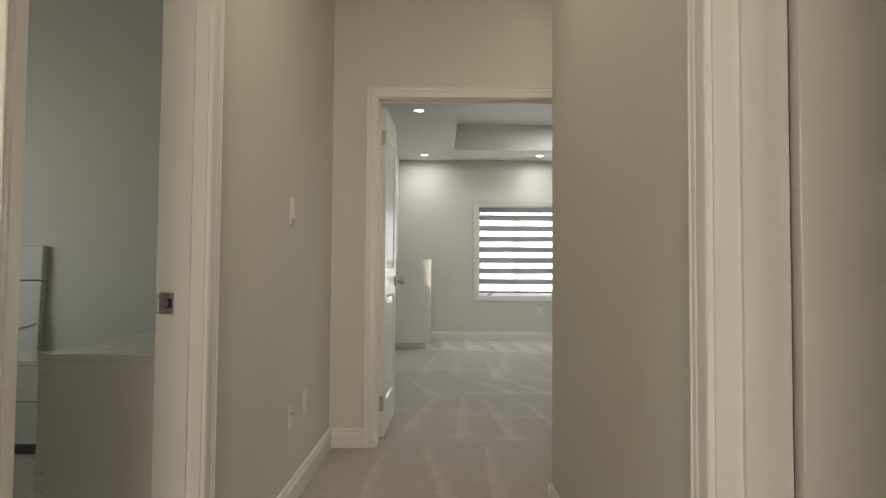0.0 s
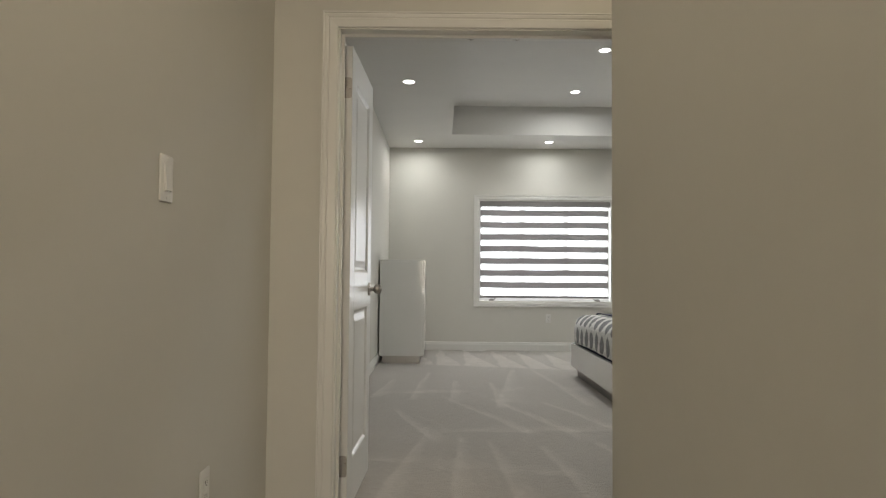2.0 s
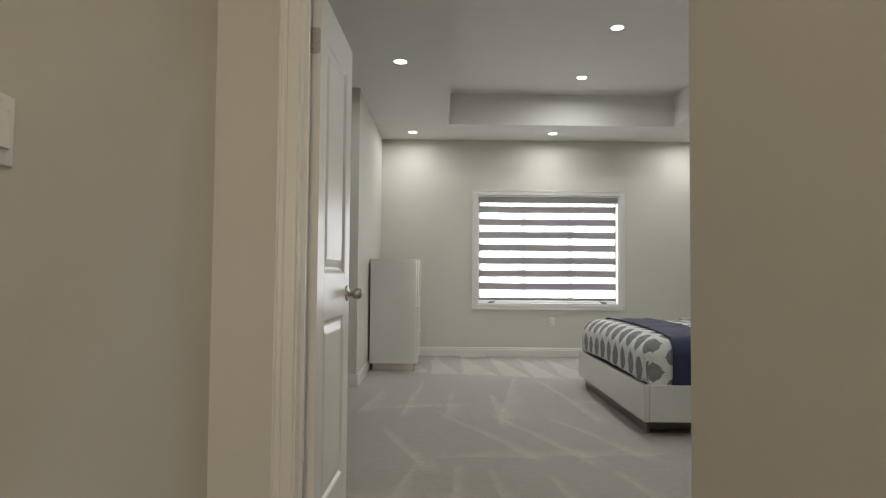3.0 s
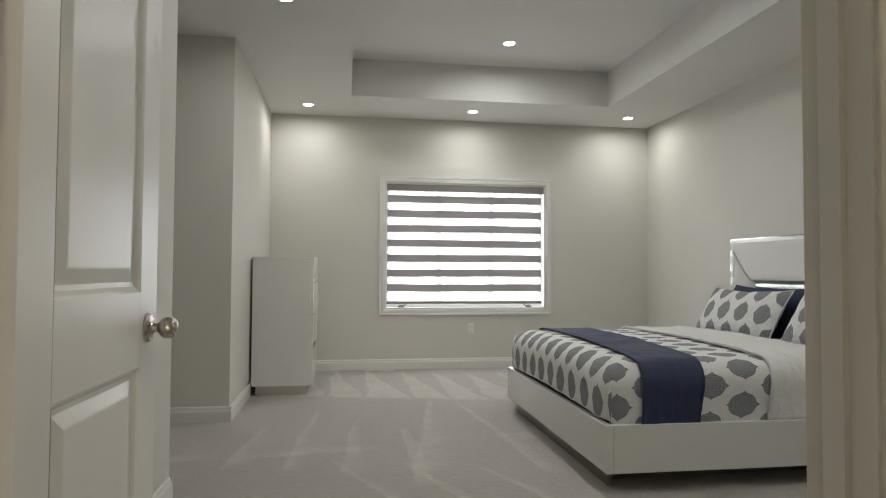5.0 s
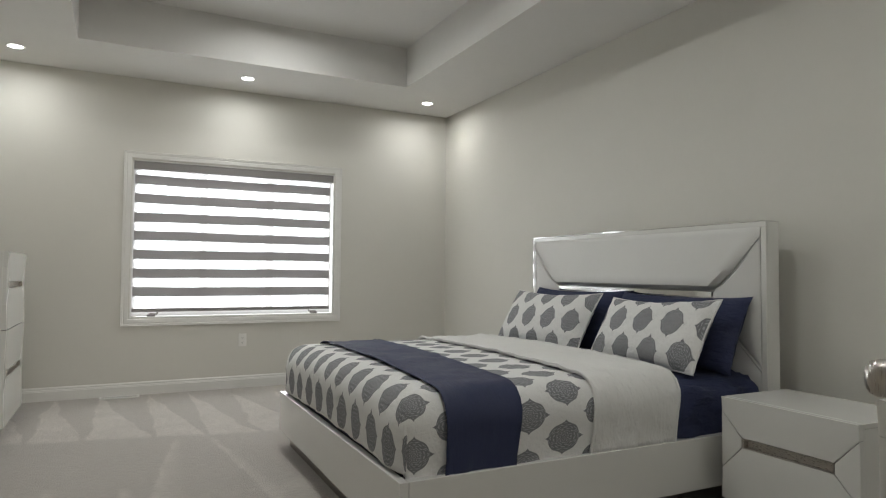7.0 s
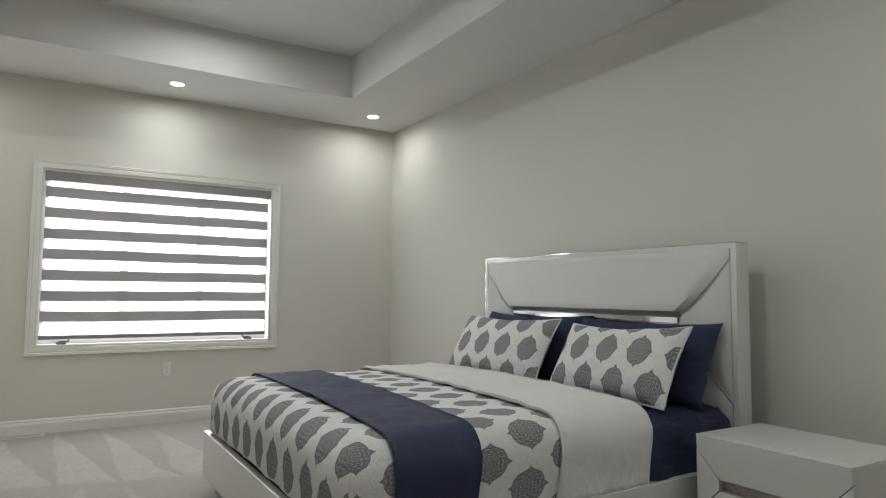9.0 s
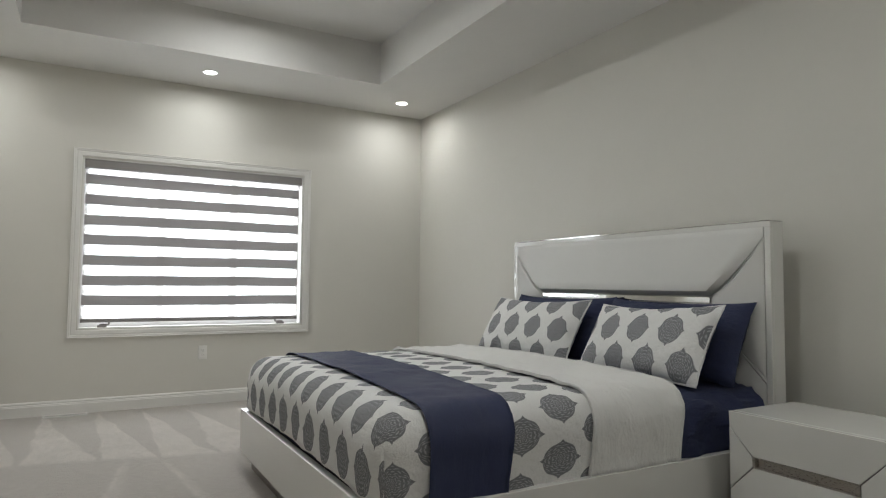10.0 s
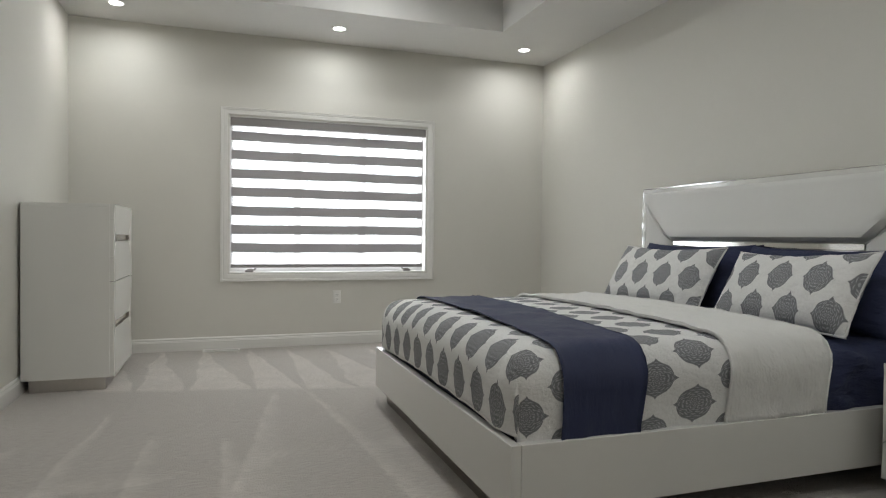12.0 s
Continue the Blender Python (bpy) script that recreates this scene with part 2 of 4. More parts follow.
WALL = material("wall_paint", (0.63, 0.615, 0.565), 0.7, bump=0.12, bump_scale=320, vary=0.012)
CEIL = material("ceiling_paint", (0.70, 0.69, 0.665), 0.92, bump=0.35, bump_scale=220, vary=0.018)
TRIM = material("trim_paint", (0.72, 0.71, 0.68), 0.34, bump=0.03, bump_scale=60, vary=0.012, rough_vary=0.015)
DOOR = material("door_paint", (0.72, 0.715, 0.69), 0.30, bump=0.03, bump_scale=40, vary=0.012, rough_vary=0.012)
LACQ = material("white_lacquer", (0.66, 0.655, 0.625), 0.10, vary=0.008, coat=0.4, rough_vary=0.03)
LEATHER = material("white_leatherette", (0.61, 0.605, 0.58), 0.48, bump=0.25, bump_scale=420, vary=0.015)
CARPET = carpet()
NICKEL = brushed("brushed_nickel", (0.47, 0.44, 0.405), 0.30, (1, 1, 8))
CHROME = material("polished_chrome", (0.78, 0.78, 0.77), 0.06, metal=1.0, vary=0.01, rough_vary=0.03)
DARK_PLINTH = brushed("bronze_plinth", (0.27, 0.25, 0.225), 0.42, (1, 1, 10))
PLINTH = brushed("brushed_plinth", (0.50, 0.48, 0.455), 0.34, (1, 1, 10))
NAVY = material("navy_cotton", (0.019, 0.026, 0.070), 0.80, bump=0.35, bump_scale=500, vary=0.12, vary_scale=6, crease=(0.5, 0.8, 1.6))
SATIN = material("navy_satin", (0.017, 0.024, 0.068), 0.62, bump_scale=500, vary=0.08, vary_scale=4, crease=(1.1, 0.22, 0.30), depth=0.016)
WHITE = material("white_cotton", (0.70, 0.695, 0.675), 0.9, bump=0.3, bump_scale=500, vary=0.02, vary_scale=5, crease=(1.3, 0.5, 0.7))
MEDAL = medallion_cotton()
PLASTIC = material("white_plastic", (0.74, 0.73, 0.70), 0.35, vary=0.01)
# near-black colour stands in for the shade in holes and hollows
DARK = material("gap_shade", (0.02, 0.02, 0.02), 0.8)
VINYL = material("white_vinyl", (0.78, 0.78, 0.78), 0.4, vary=0.01)
BAND = fabric_light("grey_blind_cloth", (0.22, 0.207, 0.203), 0.08, 0.0)
SHEER = fabric_light("sheer_blind_cloth", (0.85, 0.85, 0.84), 0.7, 0.68)
RAIL = material("grey_blind_rail", (0.22, 0.205, 0.20), 0.5)
LENS = glowing("lamp_lens", (1.0, 0.985, 0.95), 9.0)
# lens of the added hall fill lamps
HALL_FILL_LENS = glowing("hall_fill_lens", (1.0, 0.88, 0.70), 6.0)
SKYGLOW = glowing("overcast_sky", (0.97, 0.985, 1.0), BACKDROP)
GLASS = glass()


# ---- mesh helpers ----
def part(name, bm, mat, parent=None, label="", smooth=False):
    me = bpy.data.meshes.new(name)
    bm.normal_update()
    bm.to_mesh(me)
    bm.free()
    me.materials.append(mat)
    if smooth:
        me.shade_smooth()
        me.set_sharp_from_angle(angle=radians(35))
    ob = new(name, me)
    if parent:
        ob.parent = parent
    if label:
        ob["label"] = label
    return ob


def add_box(bm, x0, x1, y0, y1, z0, z1, bevel=0.0, seg=2):
    m = Matrix.LocRotScale(((x0 + x1) / 2, (y0 + y1) / 2, (z0 + z1) / 2), None, (abs(x1 - x0), abs(y1 - y0), abs(z1 - z0)))
    vs = bmesh.ops.create_cube(bm, size=1, matrix=m)["verts"]
    if bevel:
        es = list({e for v in vs for e in v.link_edges})
        bmesh.ops.bevel(bm, geom=es, offset=bevel, segments=seg, affect="EDGES", profile=0.5)
    return bm


def box(*a, **k):
    return add_box(bmesh.new(), *a, **k)


def boxes(*rows, bevel=0.0):
    bm = bmesh.new()
    for r in rows:
        add_box(bm, *r, bevel=bevel)
    return bm


def lathe(profile, steps=28):
    """A turned body round local z from rows of (radius, height)."""
    bm = bmesh.new()
    rings = []
    for r, z in profile:
        rings.append([bm.verts.new((r * math.cos(a), r * math.sin(a), z)) for a in (2 * math.pi * i / steps for i in range(steps))])
    for a, b in zip(rings, rings[1:]):
        for i in range(steps):
            j = (i + 1) % steps
            bm.faces.new((a[i], a[j], b[j], b[i]))
    bm.faces.new(list(reversed(rings[0])))
    bm.faces.new(rings[-1])
    return bm


def plate(poly, front, back, gap=0.0015):
    """A panel whose outline is poly (u, v) in local x, z, with its own front depth at each corner; local -y is out."""
    bm = bmesh.new()
    n = len(poly)
    cu, cv = sum(p[0] for p in poly) / n, sum(p[1] for p in poly) / n
    pts = []
    for u, v in poly:
        d = math.hypot(u - cu, v - cv)
        s = (d - gap * 1.4) / d
        pts.append((cu + (u - cu) * s, cv + (v - cv) * s))
    f = [bm.verts.new((u, -w, v)) for (u, v), w in zip(pts, front)]
    b = [bm.verts.new((u, -back, v)) for u, v in pts]
    bm.faces.new(f)
    bm.faces.new(list(reversed(b)))
    for i in range(n):
        j = (i + 1) % n
        bm.faces.new((f[j], f[i], b[i], b[j]))
    bmesh.ops.recalc_face_normals(bm, faces=bm.faces)
    rim = [e for e in bm.edges if all(v in f for v in e.verts)]
    bmesh.ops.bevel(bm, geom=rim, offset=0.0025, segments=2, affect="EDGES", profile=0.5)
    return bm


def sweep(path, radius, steps=8):
    """A round cord along straight or bent points."""
    bm = bmesh.new()
    rings = []
    for i, p in enumerate(path):
        a, b = Vector(path[max(i - 1, 0)]), Vector(path[min(i + 1, len(path) - 1)])
        q = (b - a).to_track_quat("Z", "Y")
        rings.append([bm.verts.new(Vector(p) + q @ Vector((radius * math.cos(t), radius * math.sin(t), 0))) for t in (2 * math.pi * k / steps for k in range(steps))])
    for r, s in zip(rings, rings[1:]):
        for k in range(steps):
            bm.faces.new((r[k], r[(k + 1) % steps], s[(k + 1) % steps], s[k]))
    bm.faces.new(list(reversed(rings[0])))
    bm.faces.new(rings[-1])
    return bm


def structure(name, bm, mat, label, category):
    return tagged(part(name, bm, mat), label, category, kind="structure")


def thing(name, label, category, group="", m=None):
    ob = new(name)
    if m is not None:
        ob.matrix_world = m
    return tagged(ob, label, category, group)


# ---- structure ----
H = 2.74
FRONT, BACK = 3.63, 3.74
HW, HE = -0.52, 0.587
EAST, NORTH, WEST = 3.685, 9.75, -0.568
OL, OR, OH = -0.255, 1.014, 2.0
WX0, WX1, WZ0, WZ1 = 0.655, 2.455, 0.655, 2.03
TX0, TX1, TY0, TY1, TH = 0.27, 2.85, 4.95, 8.90, 3.095

structure("floor", box(-4.0, 4.0, -2.6, 10.2, -0.15, 0.0), CARPET, "light beige wall-to-wall carpet with vacuum strokes", "carpet")
LW0, LW1, RW0, RW1 = 0.93, 1.685, 0.26, 1.059
structure("wall_hall_west", boxes((HW - 0.12, HW, -2.4, LW0 - 0.02, 0, H), (HW - 0.12, HW, LW1 + 0.02, FRONT, 0, H), (HW - 0.12, HW, LW0 - 0.02, LW1 + 0.02, 2.05, H)), WALL, "greige painted hallway wall with a doorway", "wall")
structure("wall_hall_east", boxes((HE, HE + 0.13, -2.4, RW0 - 0.02, 0, H), (HE, HE + 0.13, RW1 + 0.02, 2.685, 0, H), (HE, HE + 0.13, RW0 - 0.02, RW1 + 0.02, 2.05, H)), WALL, "greige painted hallway wall with a doorway", "wall")
structure("wall_alcove_south", box(HE + 0.13, 2.2, 2.555, 2.685, 0, H), WALL, "greige painted wall of the hall alcove", "wall")
structure("wall_alcove_east", box(2.08, 2.2, 2.685, FRONT, 0, H), WALL, "greige painted wall of the hall alcove", "wall")
# unseen end wall; its opening is added for the fill lamp
structure("wall_hall_south", boxes((HW, HE, -2.52, -2.4, 0, 0.6), (HW, HE, -2.52, -2.4, 2.1, H), (HW, -0.41, -2.52, -2.4, 0.6, 2.1), (0.49, HE, -2.52, -2.4, 0.6, 2.1)), WALL, "greige painted wall with an added opening at the hall's unseen end", "wall")
structure("wall_door", boxes((WEST, OL - 0.02, FRONT, BACK, 0, H), (OR + 0.02, EAST, FRONT, BACK, 0, H), (OL - 0.02, OR + 0.02, FRONT, BACK, OH + 0.02, H)), WALL, "greige painted wall around the bedroom doorway", "wall")
structure("wall_west_south", box(WEST - 0.13, WEST, FRONT, 5.95, 0, H), WALL, "greige painted wall behind the open door leaf", "wall")
structure("wall_west_north", box(WEST - 1.3, WEST, 7.50, NORTH, 0, H), WALL, "greige painted bedroom wall beside the chest", "wall")
structure("wall_recess", boxes((-1.97, -1.85, 5.83, NORTH, 0, H), (-1.85, WEST - 0.13, 5.83, 5.95, 0, H)), WALL, "greige painted walls of the side recess", "wall")
structure("wall_north", boxes((-1.97, WX0, NORTH, NORTH + 0.18, 0, H + 0.5), (WX1, EAST + 0.15, NORTH, NORTH + 0.18, 0, H + 0.5), (WX0, WX1, NORTH, NORTH + 0.18, 0, WZ0), (WX0, WX1, NORTH, NORTH + 0.18, WZ1, H + 0.5)), WALL, "greige painted window wall", "wall")
structure("wall_east", box(EAST, EAST + 0.15, FRONT, NORTH, 0, H + 0.5), WALL, "greige painted wall behind the bed", "wall")
# the west wall's opening is unseen, added for the side bedroom's fill lamp
structure("wall_side_room", boxes((-3.72, -3.6, -0.2, 2.0, 0, H), (-3.72, -3.6, 3.4, 4.2, 0, H), (-3.72, -3.6, 2.0, 3.4, 0, 0.9), (-3.72, -3.6, 2.0, 3.4, 2.1, H),
    (-3.6, WEST - 0.13, 4.02, 4.14, 0, H), (-3.6, HW - 0.12, -0.2, -0.08, 0, H)), WALL, "greige painted walls of the side bedroom", "wall")
structure("wall_closet", boxes((2.2, 2.32, -1.2, 2.685, 0, H), (HE + 0.13, 2.2, -1.32, -1.2, 0, H)), WALL, "greige painted walls of the closet room", "wall")
structure("ceiling", boxes((-1.97, TX0, BACK, NORTH, H, H + 0.1), (TX1, EAST, BACK, NORTH, H, H + 0.1), (TX0, TX1, TY1, NORTH, H, H + 0.1), (TX0, TX1, BACK, TY0, H, H + 0.1),
    (TX0 - 0.1, TX0, TY0, TY1, H + 0.1, TH), (TX1, TX1 + 0.1, TY0, TY1, H + 0.1, TH), (TX0 - 0.1, TX1 + 0.1, TY0 - 0.1, TY0, H + 0.1, TH), (TX0 - 0.1, TX1 + 0.1, TY1, TY1 + 0.1, H + 0.1, TH),
    (TX0 - 0.1, TX1 + 0.1, TY0 - 0.1, TY1 + 0.1, TH, TH + 0.1)), CEIL, "white painted tray ceiling with a raised centre", "ceiling")
structure("ceiling_hall", box(-4.0, 4.0, -2.6, BACK, H + 0.001, H + 0.1), CEIL, "white painted hall ceiling", "ceiling")
structure("ceiling_side_room", box(-4.0, WEST - 0.13, BACK, 5.9, H + 0.002, H + 0.1), CEIL, "white painted ceiling of the side bedroom", "ceiling")
structure("backdrop", box(-14, 18, 17.0, 17.1, -3, 14), SKYGLOW, "bright overcast sky beyond the window", "sky")
structure("ground", box(-30, 30, 10.25, 16.9, -3.2, -3.0), material("dull_ground", (0.16, 0.16, 0.13), 0.95), "dull ground outside below the window", "ground")


def baseboard(x0, y0, x1, y1, nx, ny):
    """Moulded skirting along the wall line from (x0, y0) to (x1, y1); (nx, ny) points into the room."""
    bm = bmesh.new()
    prof = [(0, 0), (0.015, 0), (0.015, 0.075), (0.0125, 0.080), (0.0125, 0.086), (0.009, 0.090), (0.010, 0.098), (0.006, 0.108), (0.0, 0.111)]
    ends = []
    for px, py in ((x0, y0), (x1, y1)):
        ends.append([bm.verts.new((px + nx * d, py + ny * d, z)) for d, z in prof])
    n = len(prof)
    for i in range(n):
        j = (i + 1) % n
        bm.faces.new((ends[0][i], ends[0][j], ends[1][j], ends[1][i]))
    bm.faces.new(ends[0])
    bm.faces.new(list(reversed(ends[1])))
    bmesh.ops.recalc_face_normals(bm, faces=bm.faces)
    return structure("baseboard", bm, TRIM, "white painted moulded baseboard above the carpet", "baseboard")


CW = 0.066
baseboard(HW, LW1 + CW, HW, FRONT, 1, 0)
baseboard(HW, -2.4, HW, LW0 - CW, 1, 0)
baseboard(HW + 0.015, FRONT, OL - CW, FRONT, 0, -1)
baseboard(HE, RW1 + CW, HE, 2.685, -1, 0)
baseboard(HE, -2.4, HE, RW0 - CW, -1, 0)
baseboard(HE - 0.015, 2.685, 2.08, 2.685, 0, 1)
baseboard(OR + CW, FRONT, 2.08, FRONT, 0, -1)
baseboard(WEST, BACK, WEST, 5.95, 1, 0)
baseboard(WEST + 0.015, 5.95, -1.85, 5.95, 0, 1)
baseboard(-1.85, 7.50, WEST + 0.015, 7.50, 0, -1)
baseboard(WEST, 7.50, WEST, NORTH, 1, 0)
baseboard(WEST + 0.015, NORTH, EAST - 0.015, NORTH, 0, -1)
baseboard(EAST, BACK, EAST, NORTH, -1, 0)
baseboard(OR + CW, BACK, EAST - 0.015, BACK, 0, 1)
baseboard(WEST + 0.015, BACK, OL - CW, BACK, 0, 1)
baseboard(-3.6, 4.02, -0.69, 4.02, 0, -1)

# the casing's moulding: distance from the opening's edge, and depth
MOULD = ((0.0, 0.0), (0.0, 0.009), (0.003, 0.0115), (0.010, 0.0125), (0.033, 0.0140), (0.0355, 0.0122), (0.0385, 0.0122), (0.041, 0.0150), (0.051, 0.0168), (0.0535, 0.0155), (0.056, 0.0185), (0.060, 0.0190), (0.062, 0.0175), (0.062, 0.0))


def casing(name, a0, a1, top, put, label, bottom=None):
    """Moulded casing round an opening from a0 to a1 up to top; put(u, w, z) gives the place of a point at depth w."""
    bm = bmesh.new()
    a0, a1, top = a0 - 0.006, a1 + 0.006, top + 0.006
    rows = []
    for d, w in MOULD:
        low = 0.0 if bottom is None else bottom - 0.006 - d
        rows.append([bm.verts.new(put(u, w, z)) for u, z in ((a0 - d, low), (a0 - d, top + d), (a1 + d, top + d), (a1 + d, low))])
    for p, q in zip(rows, rows[1:]):
        for i in range(3 if bottom is None else 4):
            j = (i + 1) % 4
            bm.faces.new((p[i], p[j], q[j], q[i]))
    if bottom is None:
        bm.faces.new([r[0] for r in rows])
        bm.faces.new([r[3] for r in reversed(rows)])
    bmesh.ops.recalc_face_normals(bm, faces=bm.faces)
    return structure(name, bm, TRIM, label, "casing")


def along_y(face, out):
    return lambda u, w, z: (face + out * w, u, z)


def along_x(face, out):
    return lambda u, w, z: (u, face + out * w, z)


casing("door_casing", OL, OR, OH, along_x(FRONT, -1), "white fluted casing round the bedroom doorway")
casing("door_casing", OL, OR, OH, along_x(BACK, 1), "white fluted casing on the bedroom side")
casing("door_casing", LW0, LW1, 2.03, along_y(HW, 1), "white fluted casing round the side bedroom doorway")
casing("door_casing", LW0, LW1, 2.03, along_y(HW - 0.12, -1), "white fluted casing inside the side bedroom")
casing("door_casing", RW0, RW1, 2.03, along_y(HE, -1), "white fluted casing round the closet doorway")
structure("door_jamb", boxes((OL - 0.02, OL, FRONT, BACK, 0, OH), (OR, OR + 0.02, FRONT, BACK, 0, OH), (OL - 0.02, OR + 0.02, FRONT, BACK, OH, OH + 0.02),
    (OL, OL + 0.011, FRONT + 0.052, BACK - 0.042, 0, OH - 0.011), (OR - 0.011, OR, FRONT + 0.052, BACK - 0.042, 0, OH - 0.011), (OL, OR, FRONT + 0.052, BACK - 0.042, OH - 0.011, OH)), TRIM, "white painted door jamb with stops", "door jamb")
structure("door_jamb", boxes((HW - 0.12, HW, LW1, LW1 + 0.02, 0, 2.03), (HW - 0.12, HW, LW0 - 0.02, LW0, 0, 2.03), (HW - 0.12, HW, LW0 - 0.02, LW1 + 0.02, 2.03, 2.05),
    (HW - 0.075, HW - 0.035, LW1 - 0.011, LW1, 0, 2.019), (HW - 0.075, HW - 0.035, LW0, LW0 + 0.011, 0, 2.019)), TRIM, "white painted door jamb with stops", "door jamb")
structure("door_jamb", boxes((HE, HE + 0.13, RW1, RW1 + 0.02, 0, 2.03), (HE, HE + 0.13, RW0 - 0.02, RW0, 0, 2.03), (HE, HE + 0.13, RW0 - 0.02, RW1 + 0.02, 2.03, 2.05),
    (HE + 0.045, HE + 0.085, RW1 - 0.011, RW1, 0, 2.019), (HE + 0.045, HE + 0.085, RW0, RW0 + 0.011, 0, 2.019)), TRIM, "white painted door jamb with stops", "door jamb")


# ---- doors ----
def knob(parent, m):
    """A turned door knob with its rose; local z points away from the door."""
    rose = part("rose", lathe([(0.033, 0), (0.033, 0.004), (0.030, 0.008), (0.016, 0.010), (0.013, 0.014)]), NICKEL, parent, smooth=True)
    rose.matrix_local = m
    ball = part("knob", lathe([(0.011, 0.010), (0.011, 0.024), (0.017, 0.029), (0.0215, 0.033), (0.0242, 0.039), (0.0250, 0.046), (0.0242, 0.053), (0.0215, 0.059), (0.016, 0.0635), (0.009, 0.066)]), NICKEL, parent, "brushed nickel round knob", smooth=True)
    ball.matrix_local = m
    return ball


def hinge(parent, x, z, side):
    bm = bmesh.new()
    add_box(bm, 0.002, 0.033, -0.0030, 0.0005, z - 0.044, z + 0.044)
    corners = [e for e in bm.edges if abs(e.verts[0].co.y - e.verts[1].co.y) > 0.002 and max(v.co.x for v in e.verts) > 0.03]
    bmesh.ops.bevel(bm, geom=corners, offset=0.011, segments=4, affect="EDGES", profile=0.5)
    for i in range(5):
        c = bmesh.ops.create_cone(bm, cap_ends=True, segments=14, radius1=0.0065, radius2=0.0065, depth=0.0166,
                                  matrix=Matrix.Translation((-0.004, -0.006, z - 0.0352 + i * 0.0176)))
    for dz in (-0.03, 0.0, 0.03):
        bmesh.ops.create_cone(bm, cap_ends=True, segments=10, radius1=0.0035, radius2=0.0025, depth=0.0015,
                              matrix=Matrix.Translation((0.02, -0.0035, z + dz)) @ pose(0, 0, 0, 90))
    return part("hinge", bm, NICKEL, parent, "worn brushed nickel hinge")


def door_leaf(name, width, height, label, m, hinges=(0.218, 1.805), knobs=True, knob_back=True, st=0.112):
    """Two-panel moulded door. Local x is the thickness (0.035), y runs from the hinge to the latch, z up from the floor."""
    T, z0 = 0.035, 0.022
    leaf = thing(name, label, "door", m=m)
    rail_t, rail_b, lock0, lock1 = 0.13, 0.215, 0.858, 1.022
    for a in (0, width - st):
        part("stile", box(0, T, a, a + st, z0, height, bevel=0.002), DOOR, leaf)
    for a, b in ((z0, rail_b), (lock0, lock1), (height - rail_t, height)):
        part("rail", box(0.0001, T - 0.0001, st, width - st, a, b), DOOR, leaf)
    for a, b in ((rail_b, lock0), (lock1, height - rail_t)):
        bm = bmesh.new()
        y0, y1 = st, width - st
        # sloped sticking, flat field and raised centre on both faces
        for s, base in ((1, T), (-1, 0.0)):
            def ring(d, w):
                return [bm.verts.new((base - s * w, yy, zz)) for yy, zz in ((y0 + d, a + d), (y1 - d, a + d), (y1 - d, b - d), (y0 + d, b - d))]
            loops = [ring(0, 0.0), ring(0.006, 0.003), ring(0.014, 0.011), ring(0.024, 0.012), ring(0.052, 0.004), ring(0.056, 0.0035)]
            for p, q in zip(loops, loops[1:]):
                for i in range(4):
                    j = (i + 1) % 4
                    bm.faces.new((p[i], p[j], q[j], q[i]))
            bm.faces.new(loops[-1])
        bmesh.ops.recalc_face_normals(bm, faces=bm.faces)
        part("panel", bm, DOOR, leaf, "moulded raised door panel")
    for z in hinges:
        hinge(leaf, 0.0, z, 1)
    if knobs:
        knob(leaf, pose(T, width - 0.062, 0.94, 0, 90, 0))
        if knob_back:
            knob(leaf, pose(0, width - 0.062, 0.94, 0, -90, 0))
    return leaf


LEAF = 0.62
door_leaf("door_leaf", LEAF, 1.985, "white two-panel door leaf standing open into the bedroom", pose(-0.258, 3.778, 0, 0, 0, -1.6), knob_back=False)
door_leaf("door_leaf", LEAF, 1.985, "white two-panel door leaf folded back towards the wall", pose(1.022, 3.790, 0, 0, 0, -57.8), hinges=())
door_leaf("door_leaf", 0.76, 2.01, "white door standing open into the closet room", pose(HE + 0.137, RW1 + 0.012, 0, 0, 0, -91.0), hinges=(), knobs=False, st=0.165)


def ball_catch(x):
    c = thing("ball_catch", "small steel ball catch in the door head", "catch", "door catches")
    part("strike_plate", box(x - 0.014, x + 0.014, BACK - 0.038, BACK - 0.012, OH - 0.002, OH), NICKEL, c)
    ob = part("ball", lathe([(0.003, -0.008), (0.006, -0.005), (0.007, -0.002), (0.007, 0.0)], 14), NICKEL, c, smooth=True)
    ob.location = (x, BACK - 0.025, OH - 0.001)


ball_catch(0.275)
ball_catch(0.465)


